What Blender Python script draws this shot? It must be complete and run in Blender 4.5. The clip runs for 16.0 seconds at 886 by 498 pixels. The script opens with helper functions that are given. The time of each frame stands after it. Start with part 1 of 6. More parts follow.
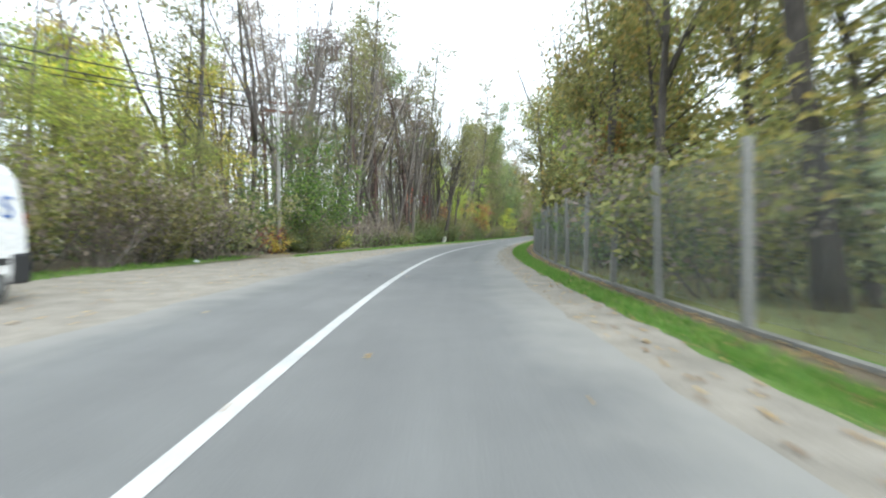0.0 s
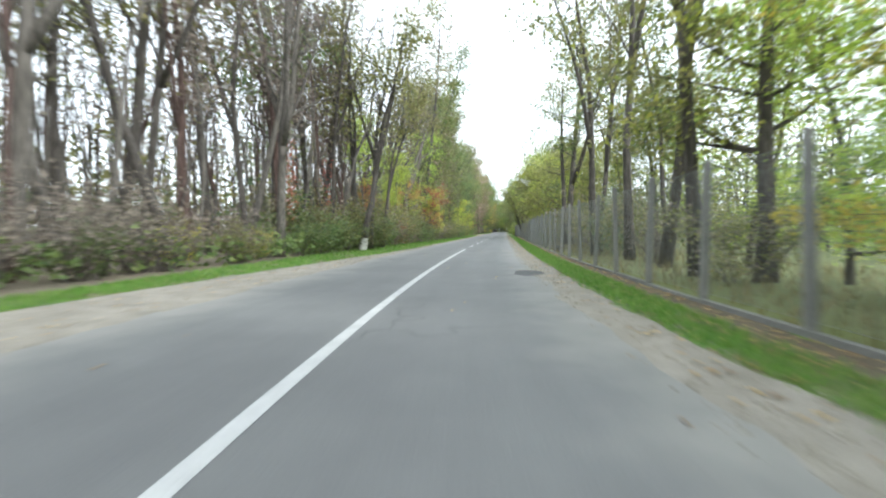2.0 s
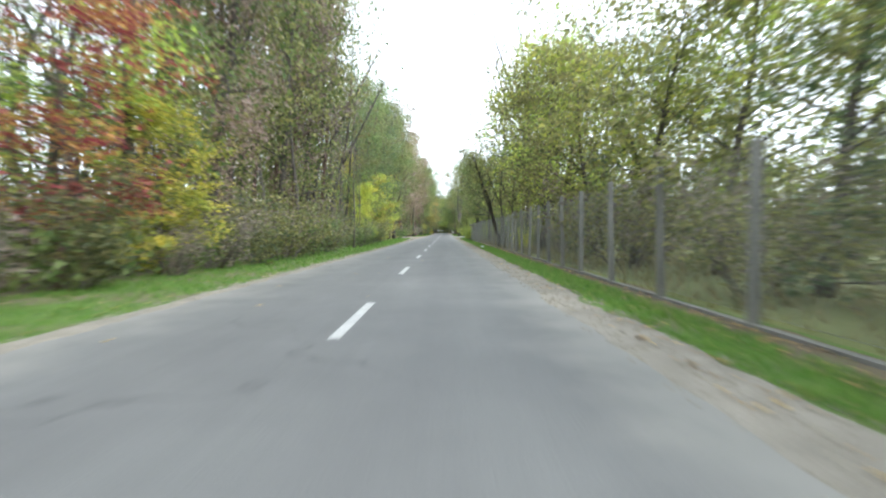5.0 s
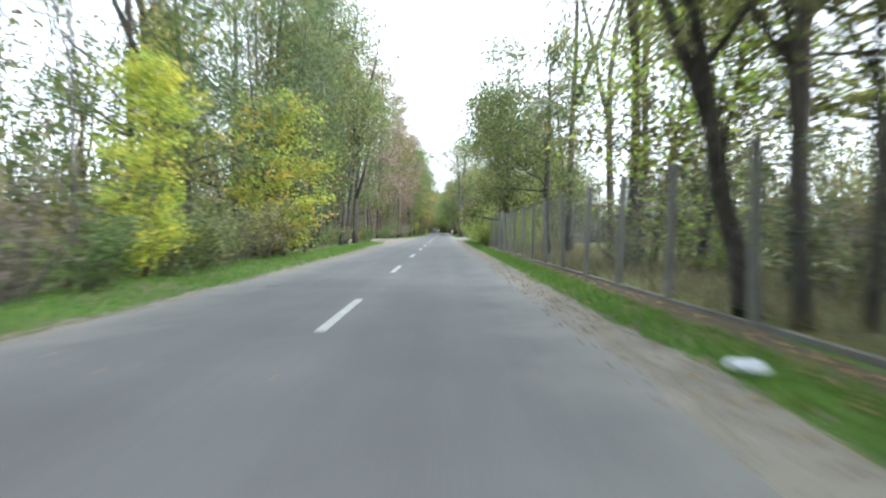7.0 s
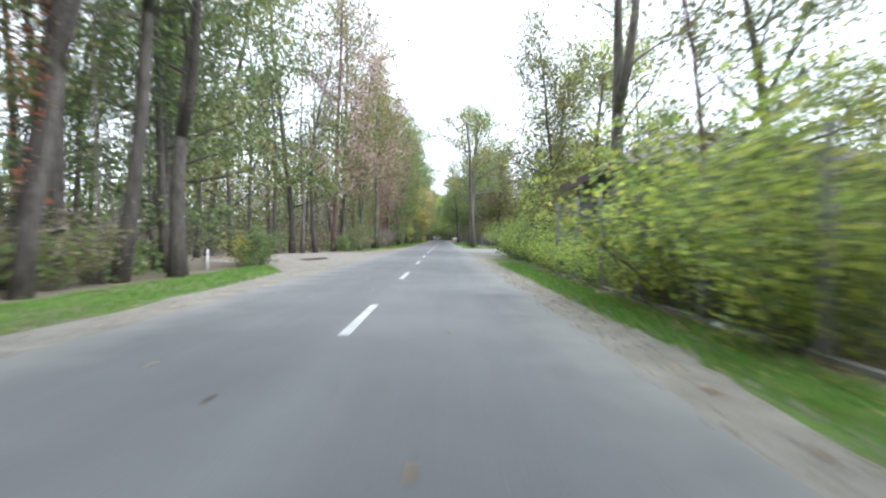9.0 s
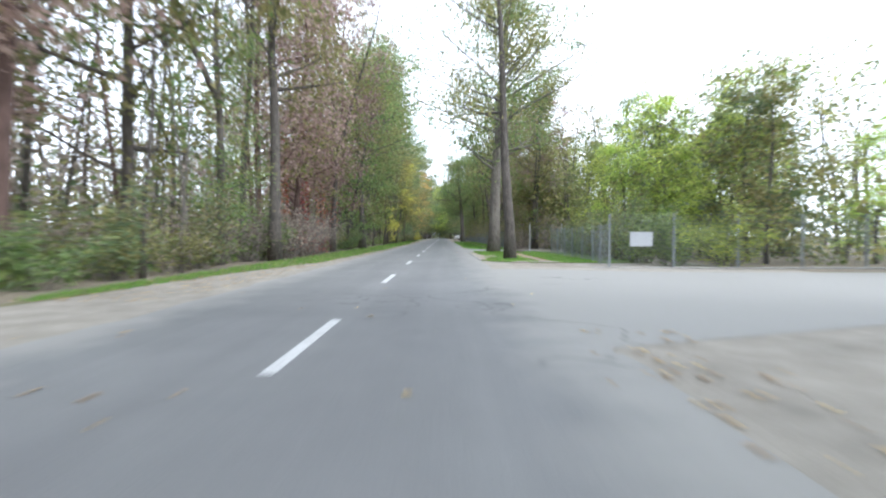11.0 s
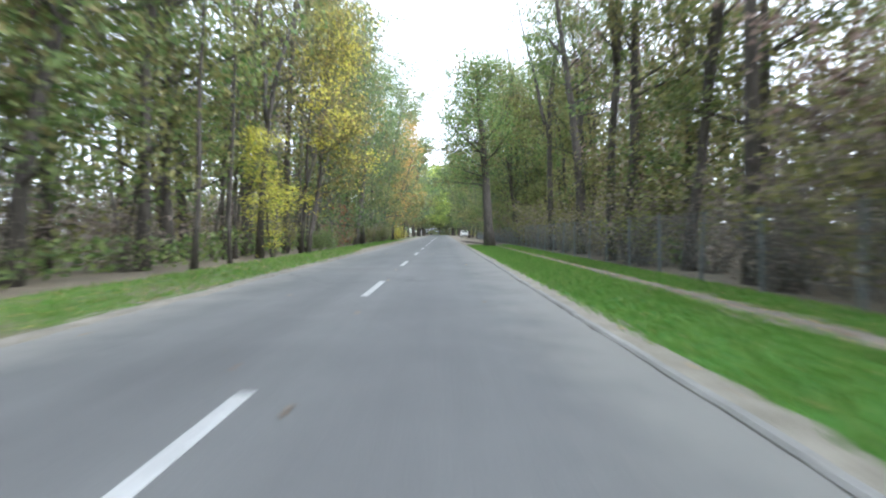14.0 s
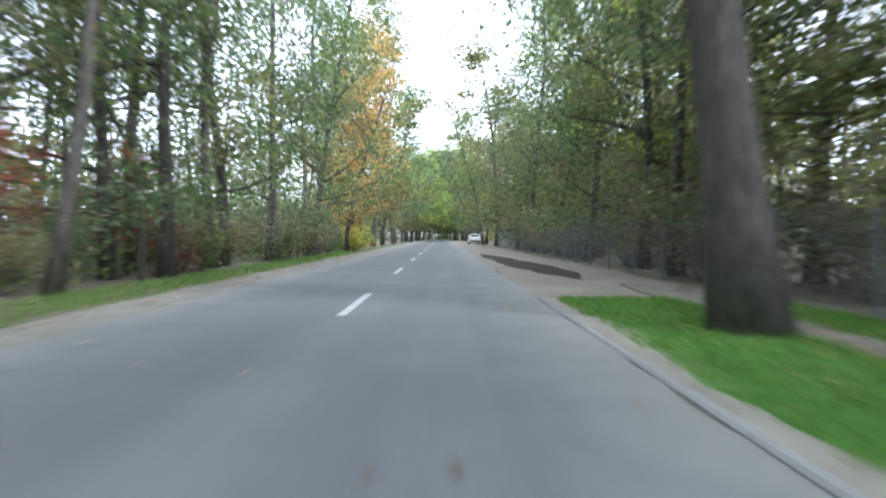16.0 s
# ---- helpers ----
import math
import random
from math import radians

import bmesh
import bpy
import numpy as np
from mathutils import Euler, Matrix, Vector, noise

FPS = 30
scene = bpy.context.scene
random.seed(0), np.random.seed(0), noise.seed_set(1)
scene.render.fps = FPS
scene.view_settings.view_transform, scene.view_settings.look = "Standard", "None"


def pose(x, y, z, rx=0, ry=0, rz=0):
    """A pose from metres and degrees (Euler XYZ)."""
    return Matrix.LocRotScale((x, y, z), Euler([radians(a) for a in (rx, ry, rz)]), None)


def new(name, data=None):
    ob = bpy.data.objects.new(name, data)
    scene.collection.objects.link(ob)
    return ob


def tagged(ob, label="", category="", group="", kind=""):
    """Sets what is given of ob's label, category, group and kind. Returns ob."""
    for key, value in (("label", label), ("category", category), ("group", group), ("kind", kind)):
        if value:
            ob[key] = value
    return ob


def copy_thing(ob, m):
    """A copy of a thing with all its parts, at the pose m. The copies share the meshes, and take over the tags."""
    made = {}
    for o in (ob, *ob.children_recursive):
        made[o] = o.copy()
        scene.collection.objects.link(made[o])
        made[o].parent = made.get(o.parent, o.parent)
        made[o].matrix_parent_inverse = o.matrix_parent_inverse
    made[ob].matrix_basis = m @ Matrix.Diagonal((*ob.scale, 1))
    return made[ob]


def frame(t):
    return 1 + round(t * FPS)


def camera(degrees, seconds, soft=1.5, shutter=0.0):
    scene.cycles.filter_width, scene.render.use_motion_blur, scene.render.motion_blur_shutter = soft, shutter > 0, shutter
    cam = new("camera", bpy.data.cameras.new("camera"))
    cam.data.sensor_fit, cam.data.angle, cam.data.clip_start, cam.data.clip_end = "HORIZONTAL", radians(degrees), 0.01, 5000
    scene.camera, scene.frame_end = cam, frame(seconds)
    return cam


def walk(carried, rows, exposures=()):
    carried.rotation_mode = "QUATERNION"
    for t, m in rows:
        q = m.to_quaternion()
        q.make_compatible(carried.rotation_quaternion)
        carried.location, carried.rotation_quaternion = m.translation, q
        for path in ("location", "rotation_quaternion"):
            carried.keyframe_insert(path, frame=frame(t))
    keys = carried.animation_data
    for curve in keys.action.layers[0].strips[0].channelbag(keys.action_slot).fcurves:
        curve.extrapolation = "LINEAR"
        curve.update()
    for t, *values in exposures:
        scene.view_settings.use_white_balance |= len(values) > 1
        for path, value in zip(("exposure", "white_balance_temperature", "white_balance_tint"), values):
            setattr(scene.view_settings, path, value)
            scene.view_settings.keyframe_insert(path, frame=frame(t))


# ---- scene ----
# ---- the way of the road and the camera's walk ----
LENS = 80.0
EYE = 1.22
# along the road: metres, heading to the left of the straight in degrees
BEND = [(-80, 30.5), (-40, 22.0), (-20, 17.8), (0, 13.52), (8, 11.82), (16, 9.8), (25, 7.22), (33, 4.77), (41, 2.79), (49, 1.41), (57, 0.71), (66, 0.13), (78, 0.0)]
YEND = 90.0


def heading(u):
    if u >= BEND[-1][0]:
        return 0.0
    for (a, p), (b, q) in zip(BEND, BEND[1:]):
        if u <= b:
            return radians(p + (q - p) * (u - a) / (b - a))
    return 0.0


_line = []
_x, _y = 0.0, YEND
_n = int((YEND + 80) / 0.5)
for _i in range(_n + 1):
    _u = YEND - 0.5 * _i
    _line.append((_u, _x, _y))
    _h = heading(_u - 0.25)
    _x, _y = _x + 0.5 * math.sin(_h), _y - 0.5 * math.cos(_h)
_line.reverse()


def road(u, d=0.0):
    """The place d metres to the right of the centre line, u metres along it."""
    if u >= YEND:
        return d, u
    k = min(max((u + 80) / 0.5, 0), len(_line) - 1.001)
    i = int(k)
    f = k - i
    x = _line[i][1] * (1 - f) + _line[i + 1][1] * f
    y = _line[i][2] * (1 - f) + _line[i + 1][2] * f
    h = heading(u)
    return x + d * math.cos(h), y + d * math.sin(h)


# seconds, metres along the road, metres right of the centre line, yaw off the road, pitch, roll
WALK = [
    (0.0, 0.0, 1.41, -0.9, -1.78, 0), (0.5, 7.9, 1.62, 0.25, -1.72, 0), (1.0, 15.9, 1.74, 1.0, -1.72, 0), (1.5, 24.0, 1.6, 1.6, -2.1, 0),
    (2.0, 32.2, 1.38, 1.6, -2.0, 0), (2.5, 40.5, 1.2, 1.3, -1.78, 0), (3.0, 48.9, 1.17, 0.9, -2.3, 0), (3.5, 57.4, 1.17, 0.95, -1.78, 0),
    (4.0, 66.2, 1.12, 0.5, -2.2, 0), (5.0, 84.0, 1.25, 0.2, -1.9, 0), (6.0, 101.8, 1.4, 0.0, -1.85, 0), (6.5, 110.7, 1.48, 0.0, -1.84, 0),
    (7.0, 119.6, 1.48, 0.0, -1.96, 0), (7.5, 128.5, 1.42, 0.0, -1.6, 0), (8.0, 137.2, 1.35, 0.0, -1.4, 0), (8.5, 146.2, 1.3, 0.0, -1.72, 0),
    (9.0, 155.35, 1.24, 0.0, -1.17, 0), (10.0, 174.2, 1.35, 0.0, -1.4, 0), (11.0, 193.3, 1.54, 0.0, -1.4, 0), (11.5, 202.95, 1.6, 0.0, -1.35, 0),
    (12.0, 212.7, 1.56, 0.0, -1.4, 0), (12.5, 222.5, 1.5, 0.0, -1.7, 0), (13.0, 231.8, 1.5, 0.0, -1.6, 0), (13.5, 241.3, 1.5, 0.0, -1.78, 0),
    (14.0, 251.0, 1.48, 0.0, -1.84, 0), (14.5, 260.8, 1.47, 0.0, -1.84, 0), (15.0, 270.0, 1.5, 0.0, -1.66, 0), (15.5, 279.4, 1.52, 0.0, -1.23, 0),
    (16.0, 288.9, 1.55, 0.0, -1.4, 0),
]
cam = camera(LENS, 16.0, soft=2.15, shutter=0.4)
rows = []
for t, u, d, yaw, pitch, roll in WALK:
    x, y = road(u, d)
    rows.append((t, pose(x, y, EYE, 90 + pitch, roll, math.degrees(heading(u)) + yaw)))
walk(cam, rows, [(0.0, 0.55, 6000, 4), (1.5, 0.72, 6000, 4), (3.5, 0.74, 6050, 5), (7.0, 0.84, 5850, 8), (9.0, 0.82, 5800, 10), (12.0, 0.82, 5750, 10), (13.5, 1.05, 5700, 10), (14.5, 1.28, 5650, 10), (16.0, 1.2, 5500, 10)])

# ---- sky and light: a bright overcast autumn day ----
SUN_EL, SUN_AZ = 42.0, 125.0
world = bpy.data.worlds.new("sky")
scene.world = world
world.use_nodes = True
wn = world.node_tree
sky = wn.nodes.new("ShaderNodeTexSky")
sky.sky_type = "NISHITA"
sky.sun_disc = False
sky.sun_elevation, sky.sun_rotation = radians(SUN_EL), radians(SUN_AZ)
sky.air_density, sky.dust_density, sky.ozone_density = 1.0, 4.0, 1.0
cloud = wn.nodes.new("ShaderNodeMix")
cloud.data_type = "RGBA"
cloud.inputs[0].default_value = 0.85
cloud.inputs[7].default_value = (11.0, 11.3, 11.8, 1)
wn.links.new(sky.outputs[0], cloud.inputs[6])
wn.links.new(cloud.outputs[2], wn.nodes["Background"].inputs[0])
wn.nodes["Background"].inputs[1].default_value = 0.15
sun_data = bpy.data.lights.new("sun", "SUN")
sun_data.energy, sun_data.angle, sun_data.color = 1.5, radians(12), (1.0, 0.96, 0.9)
sun = new("sun", sun_data)
sun.matrix_world = pose(0, 0, 60, 90 - SUN_EL, 0, 180 - SUN_AZ)

# ---- materials ----


def principled(name, rough=0.8, metal=0.0):
    m = bpy.data.materials.new(name)
    m.use_nodes = True
    b = m.node_tree.nodes["Principled BSDF"]
    b.inputs["Roughness"].default_value = rough
    b.inputs["Metallic"].default_value = metal
    return m, m.node_tree, b


def ramp(nt, fac, stops):
    r = nt.nodes.new("ShaderNodeValToRGB")
    e = r.color_ramp.elements
    while len(e) < len(stops):
        e.new(0.5)
    for k, (p, c) in zip(e, stops):
        k.position, k.color = p, (*c, 1)
    nt.links.new(fac, r.inputs[0])
    return r.outputs[0]


def noise_node(nt, scale, detail=4.0, vector=None, rough=0.6):
    n = nt.nodes.new("ShaderNodeTexNoise")
    n.inputs["Scale"].default_value, n.inputs["Detail"].default_value, n.inputs["Roughness"].default_value = scale, detail, rough
    if vector is not None:
        nt.links.new(vector, n.inputs["Vector"])
    return n.outputs["Fac"]


def where(nt):
    return nt.nodes.new("ShaderNodeNewGeometry").outputs["Position"]


def local(nt, stretch=None):
    o = nt.nodes.new("ShaderNodeTexCoord").outputs["Object"]
    if stretch is None:
        return o
    m = nt.nodes.new("ShaderNodeMapping")
    m.inputs["Scale"].default_value = stretch
    nt.links.new(o, m.inputs["Vector"])
    return m.outputs[0]


def mixed(nt, fac, a, b, mode="MIX"):
    m = nt.nodes.new("ShaderNodeMix")
    m.data_type, m.blend_type = "RGBA", mode
    for sock, v in ((m.inputs[0], fac), (m.inputs[6], a), (m.inputs[7], b)):
        if isinstance(v, (int, float)):
            sock.default_value = v
        elif isinstance(v, tuple):
            sock.default_value = (*v, 1)
        else:
            nt.links.new(v, sock)
    return m.outputs[2]


def bump(nt, b, height, strength, dist=0.02):
    n = nt.nodes.new("ShaderNodeBump")
    n.inputs["Strength"].default_value, n.inputs["Distance"].default_value = strength, dist
    nt.links.new(height, n.inputs["Height"])
    nt.links.new(n.outputs[0], b.inputs["Normal"])


def mottled(name, lo, hi, big=0.6, fine=25.0, rough=0.9, relief=0.4, metal=0.0, space="world", dist=0.02):
    """A rough surface with patches of two sizes between two colours."""
    m, nt, b = principled(name, rough, metal)
    v = where(nt) if space == "world" else local(nt)
    a = ramp(nt, noise_node(nt, big, 5, v), [(0.3, lo), (0.7, hi)])
    mid = tuple(0.5 * (p + q) for p, q in zip(lo, hi))
    f = noise_node(nt, fine, 3, v)
    c = mixed(nt, 0.45, a, ramp(nt, f, [(0.3, tuple(0.6 * k for k in mid)), (0.7, tuple(min(1, 1.35 * k) for k in mid))]))
    nt.links.new(c, b.inputs["Base Color"])
    bump(nt, b, f, relief, dist)
    return m


def asphalt_material():
    """Old asphalt: dusty edges, darker wheel tracks, patches and a few cracks. The uv map holds metres across and along."""
    m, nt, b = principled("asphalt", 0.78)
    v = nt.nodes.new("ShaderNodeUVMap").outputs[0]
    mp = nt.nodes.new("ShaderNodeMapping")
    mp.inputs["Scale"].default_value = (1.3, 0.06, 1)
    nt.links.new(v, mp.inputs["Vector"])
    long_worn = noise_node(nt, 1.0, 4, mp.outputs[0])
    grain = noise_node(nt, 55, 2, v)
    patch = noise_node(nt, 0.4, 5, v)
    c = ramp(nt, long_worn, [(0.3, (0.114, 0.117, 0.114)), (0.7, (0.184, 0.187, 0.181))])
    c = mixed(nt, 0.4, c, ramp(nt, patch, [(0.35, (0.097, 0.099, 0.096)), (0.65, (0.192, 0.194, 0.187))]))
    c = mixed(nt, 0.3, c, ramp(nt, grain, [(0.3, (0.058, 0.058, 0.057)), (0.7, (0.225, 0.222, 0.215))]))
    sep = nt.nodes.new("ShaderNodeSeparateXYZ")
    nt.links.new(v, sep.inputs[0])
    wob = nt.nodes.new("ShaderNodeMath")
    wob.operation = "MULTIPLY_ADD"
    nt.links.new(noise_node(nt, 0.9, 5, v), wob.inputs[0])
    wob.inputs[1].default_value = 2.2
    ab = nt.nodes.new("ShaderNodeMath")
    ab.operation = "ABSOLUTE"
    nt.links.new(sep.outputs[0], ab.inputs[0])
    nt.links.new(ab.outputs[0], wob.inputs[2])
    fac = nt.nodes.new("ShaderNodeMath")
    fac.operation = "DIVIDE"
    nt.links.new(wob.outputs[0], fac.inputs[0])
    fac.inputs[1].default_value = 6.0
    dust = ramp(nt, fac.outputs[0], [(0.54, (0, 0, 0)), (0.72, (0.85, 0.85, 0.85))])
    c = mixed(nt, dust, c, (0.243, 0.236, 0.215))
    tr = ramp(nt, fac.outputs[0], [(0.2, (0, 0, 0)), (0.33, (0.3, 0.3, 0.3)), (0.45, (0, 0, 0))])
    c = mixed(nt, tr, c, (0.1, 0.1, 0.099))
    vor = nt.nodes.new("ShaderNodeTexVoronoi")
    vor.feature = "DISTANCE_TO_EDGE"
    vor.inputs["Scale"].default_value = 0.16
    warp = nt.nodes.new("ShaderNodeVectorMath")
    warp.operation = "MULTIPLY_ADD"
    nz = nt.nodes.new("ShaderNodeTexNoise")
    nz.inputs["Scale"].default_value = 0.9
    nt.links.new(v, nz.inputs["Vector"])
    nt.links.new(nz.outputs["Color"], warp.inputs[0])
    warp.inputs[1].default_value = (2.0, 2.0, 2.0)
    nt.links.new(v, warp.inputs[2])
    nt.links.new(warp.outputs[0], vor.inputs["Vector"])
    crack = ramp(nt, vor.outputs["Distance"], [(0.0, (1, 1, 1)), (0.006, (0, 0, 0))])
    hide = ramp(nt, noise_node(nt, 0.12, 2, v), [(0.5, (0, 0, 0)), (0.6, (0.7, 0.7, 0.7))])
    k = mixed(nt, 1.0, crack, hide, "MULTIPLY")
    c = mixed(nt, k, c, (0.06, 0.059, 0.057))
    nt.links.new(c, b.inputs["Base Color"])
    bump(nt, b, grain, 0.25, 0.006)
    return m


def turf_material(name, lo, hi, bare, share):
    """Short turf with worn earthy patches."""
    m, nt, b = principled(name, 0.92)
    v = where(nt)
    f = noise_node(nt, 22, 3, v)
    c = ramp(nt, noise_node(nt, 1.4, 5, v), [(0.3, lo), (0.7, hi)])
    c = mixed(nt, 0.4, c, ramp(nt, f, [(0.3, tuple(0.5 * k for k in lo)), (0.7, hi)]))
    w = ramp(nt, noise_node(nt, 0.55, 6, v), [(0.62 - share, (0, 0, 0)), (0.74 - share, (0.85, 0.85, 0.85))])
    c = mixed(nt, w, c, bare)
    nt.links.new(c, b.inputs["Base Color"])
    bump(nt, b, f, 0.8, 0.03)
    return m


def leaf_material(name, stops, gloss=0.55):
    """Leaves: the colour varies from leaf to leaf and from plant to plant; some light comes through."""
    m, nt, b = principled(name, gloss)
    geo = nt.nodes.new("ShaderNodeNewGeometry")
    info = nt.nodes.new("ShaderNodeObjectInfo")
    c = ramp(nt, geo.outputs["Random Per Island"], stops)
    hsv = nt.nodes.new("ShaderNodeHueSaturation")
    for sock, lo, hi in (("Hue", 0.475, 0.511), ("Value", 0.95, 1.5)):
        r = nt.nodes.new("ShaderNodeMapRange")
        r.inputs["To Min"].default_value, r.inputs["To Max"].default_value = lo, hi
        nt.links.new(info.outputs["Random"], r.inputs["Value"])
        nt.links.new(r.outputs[0], hsv.inputs[sock])
    hsv.inputs["Saturation"].default_value = 0.92
    nt.links.new(c, hsv.inputs["Color"])
    nt.links.new(hsv.outputs[0], b.inputs["Base Color"])
    tr = nt.nodes.new("ShaderNodeBsdfTranslucent")
    nt.links.new(hsv.outputs[0], tr.inputs["Color"])
    mix = nt.nodes.new("ShaderNodeMixShader")
    mix.inputs[0].default_value = 0.5
    nt.links.new(b.outputs[0], mix.inputs[1])
    nt.links.new(tr.outputs[0], mix.inputs[2])
    nt.links.new(mix.outputs[0], nt.nodes["Material Output"].inputs["Surface"])
    return m


def bark_material(name, lo, hi):
    m, nt, b = principled(name, 0.95)
    v = local(nt, (9, 9, 1.3))
    f = noise_node(nt, 1.6, 6, v)
    g = noise_node(nt, 0.7, 3, local(nt))
    c = mixed(nt, 0.35, ramp(nt, f, [(0.42, lo), (0.6, hi)]), ramp(nt, g, [(0.35, lo), (0.7, hi)]))
    nt.links.new(c, b.inputs["Base Color"])
    bump(nt, b, f, 1.0, 0.05)
    return m


ASPHALT = asphalt_material()
PAINT = mottled("worn_road_paint", (0.34, 0.34, 0.33), (0.6, 0.6, 0.58), 2.5, 30, 0.6, 0.2)
PALE_SAND = mottled("pale_gritty_sand", (0.19, 0.172, 0.135), (0.4, 0.365, 0.295), 2.2, 45, 0.95, 0.9)
GRAVEL = mottled("pale_gravel", (0.155, 0.141, 0.116), (0.365, 0.332, 0.28), 1.4, 45, 0.95, 0.8)
EARTH = mottled("dusty_earth", (0.19, 0.16, 0.122), (0.34, 0.295, 0.235), 0.5, 20, 0.97, 0.9)
LEAFY = mottled("leaf_strewn_soil", (0.075, 0.065, 0.04), (0.17, 0.135, 0.085), 0.9, 16, 0.95, 0.9)
PATH = mottled("path_earth", (0.13, 0.112, 0.088), (0.32, 0.285, 0.232), 1.3, 30, 0.95, 0.8)
FOREST_FLOOR = mottled("forest_floor", (0.12, 0.105, 0.075), (0.24, 0.2, 0.14), 0.5, 14, 0.95, 0.9, dist=0.05)
TURF = turf_material("turf", (0.036, 0.118, 0.01), (0.092, 0.245, 0.024), (0.16, 0.165, 0.07), 0.06)
VERGE = turf_material("verge_turf", (0.058, 0.118, 0.016), (0.125, 0.215, 0.032), (0.17, 0.142, 0.09), 0.13)
EDGE_TURF = turf_material("edge_turf", (0.06, 0.1, 0.022), (0.13, 0.17, 0.045), (0.17, 0.14, 0.09), 0.15)
MUD = mottled("damp_mud", (0.035, 0.029, 0.023), (0.1, 0.082, 0.064), 0.7, 14, 0.98, 1.0)
MUD.node_tree.nodes["Principled BSDF"].inputs["Specular IOR Level"].default_value = 0.1
DRY_LAWN = mottled("dry_lawn", (0.1, 0.125, 0.04), (0.2, 0.215, 0.08), 0.25, 12, 0.95, 0.7)
TAR = mottled("fresh_tar_patch", (0.045, 0.045, 0.046), (0.085, 0.084, 0.083), 1.2, 40, 0.8, 0.5)
CONCRETE = mottled("weathered_concrete", (0.15, 0.15, 0.138), (0.3, 0.295, 0.275), 1.2, 30, 0.9, 0.4)
KERB = mottled("kerb_concrete", (0.2, 0.196, 0.184), (0.36, 0.35, 0.328), 1.6, 30, 0.9, 0.4)
MESH_PAINT = mottled("grey_painted_wire", (0.15, 0.17, 0.18), (0.26, 0.285, 0.295), 3, 30, 0.6, 0.1)
WIRE = mottled("galvanised_wire", (0.2, 0.21, 0.21), (0.33, 0.34, 0.34), 3, 30, 0.5, 0.1, 0.7)
BARK_DARK = bark_material("dark_bark", (0.048, 0.042, 0.037), (0.15, 0.132, 0.115))
BARK_GREY = bark_material("grey_bark", (0.085, 0.076, 0.067), (0.245, 0.22, 0.192))
BARK_RED = bark_material("reddish_bark", (0.07, 0.045, 0.038), (0.2, 0.13, 0.11))
LEAF = {
    "green": leaf_material("green_leaves", [(0, (0.068, 0.121, 0.030)), (0.5, (0.135, 0.209, 0.054)), (1, (0.230, 0.284, 0.081))]),
    "dark": leaf_material("dark_green_leaves", [(0, (0.065, 0.1, 0.045)), (0.6, (0.13, 0.18, 0.08)), (1, (0.21, 0.25, 0.12))]),
    "olive": leaf_material("olive_leaves", [(0, (0.105, 0.12, 0.04)), (0.5, (0.205, 0.215, 0.066)), (1, (0.33, 0.3, 0.1))]),
    "lime": leaf_material("yellow_green_leaves", [(0, (0.2, 0.31, 0.04)), (0.5, (0.36, 0.48, 0.055)), (1, (0.56, 0.58, 0.08))]),
    "yellow": leaf_material("yellow_leaves", [(0, (0.37, 0.375, 0.04)), (0.5, (0.6, 0.535, 0.054)), (1, (0.7, 0.605, 0.068))]),
    "orange": leaf_material("orange_leaves", [(0, (0.324, 0.162, 0.041)), (0.5, (0.513, 0.270, 0.054)), (1, (0.608, 0.405, 0.081))]),
    "red": leaf_material("red_leaves", [(0, (0.216, 0.047, 0.034)), (0.6, (0.405, 0.095, 0.054)), (1, (0.486, 0.203, 0.108))]),
    "brown": leaf_material("withered_leaves", [(0, (0.15, 0.125, 0.095)), (0.5, (0.25, 0.205, 0.165)), (1, (0.36, 0.3, 0.24))]),
    "pink": leaf_material("pinkish_withered_leaves", [(0, (0.2, 0.125, 0.105)), (0.5, (0.31, 0.21, 0.18)), (1, (0.42, 0.31, 0.27))]),
    "grass": leaf_material("grass_blades", [(0, (0.065, 0.175, 0.016)), (0.55, (0.12, 0.275, 0.026)), (1, (0.25, 0.32, 0.07))]),
    "autumn": leaf_material("turning_leaves", [(0, (0.14, 0.16, 0.05)), (0.55, (0.25, 0.245, 0.065)), (1, (0.43, 0.31, 0.07))]),
    "dry": leaf_material("dry_grass_blades", [(0, (0.13, 0.14, 0.05)), (0.5, (0.24, 0.22, 0.09)), (1, (0.36, 0.31, 0.15))]),
    "ivy": leaf_material("deep_green_leaves", [(0, (0.05, 0.11, 0.014)), (0.5, (0.1, 0.19, 0.026)), (1, (0.2, 0.28, 0.05))]),
    "litter": leaf_material("fallen_leaves", [(0, (0.189, 0.121, 0.054)), (0.5, (0.351, 0.243, 0.095)), (1, (0.540, 0.405, 0.121))]),
}

# ---- mesh tools ----


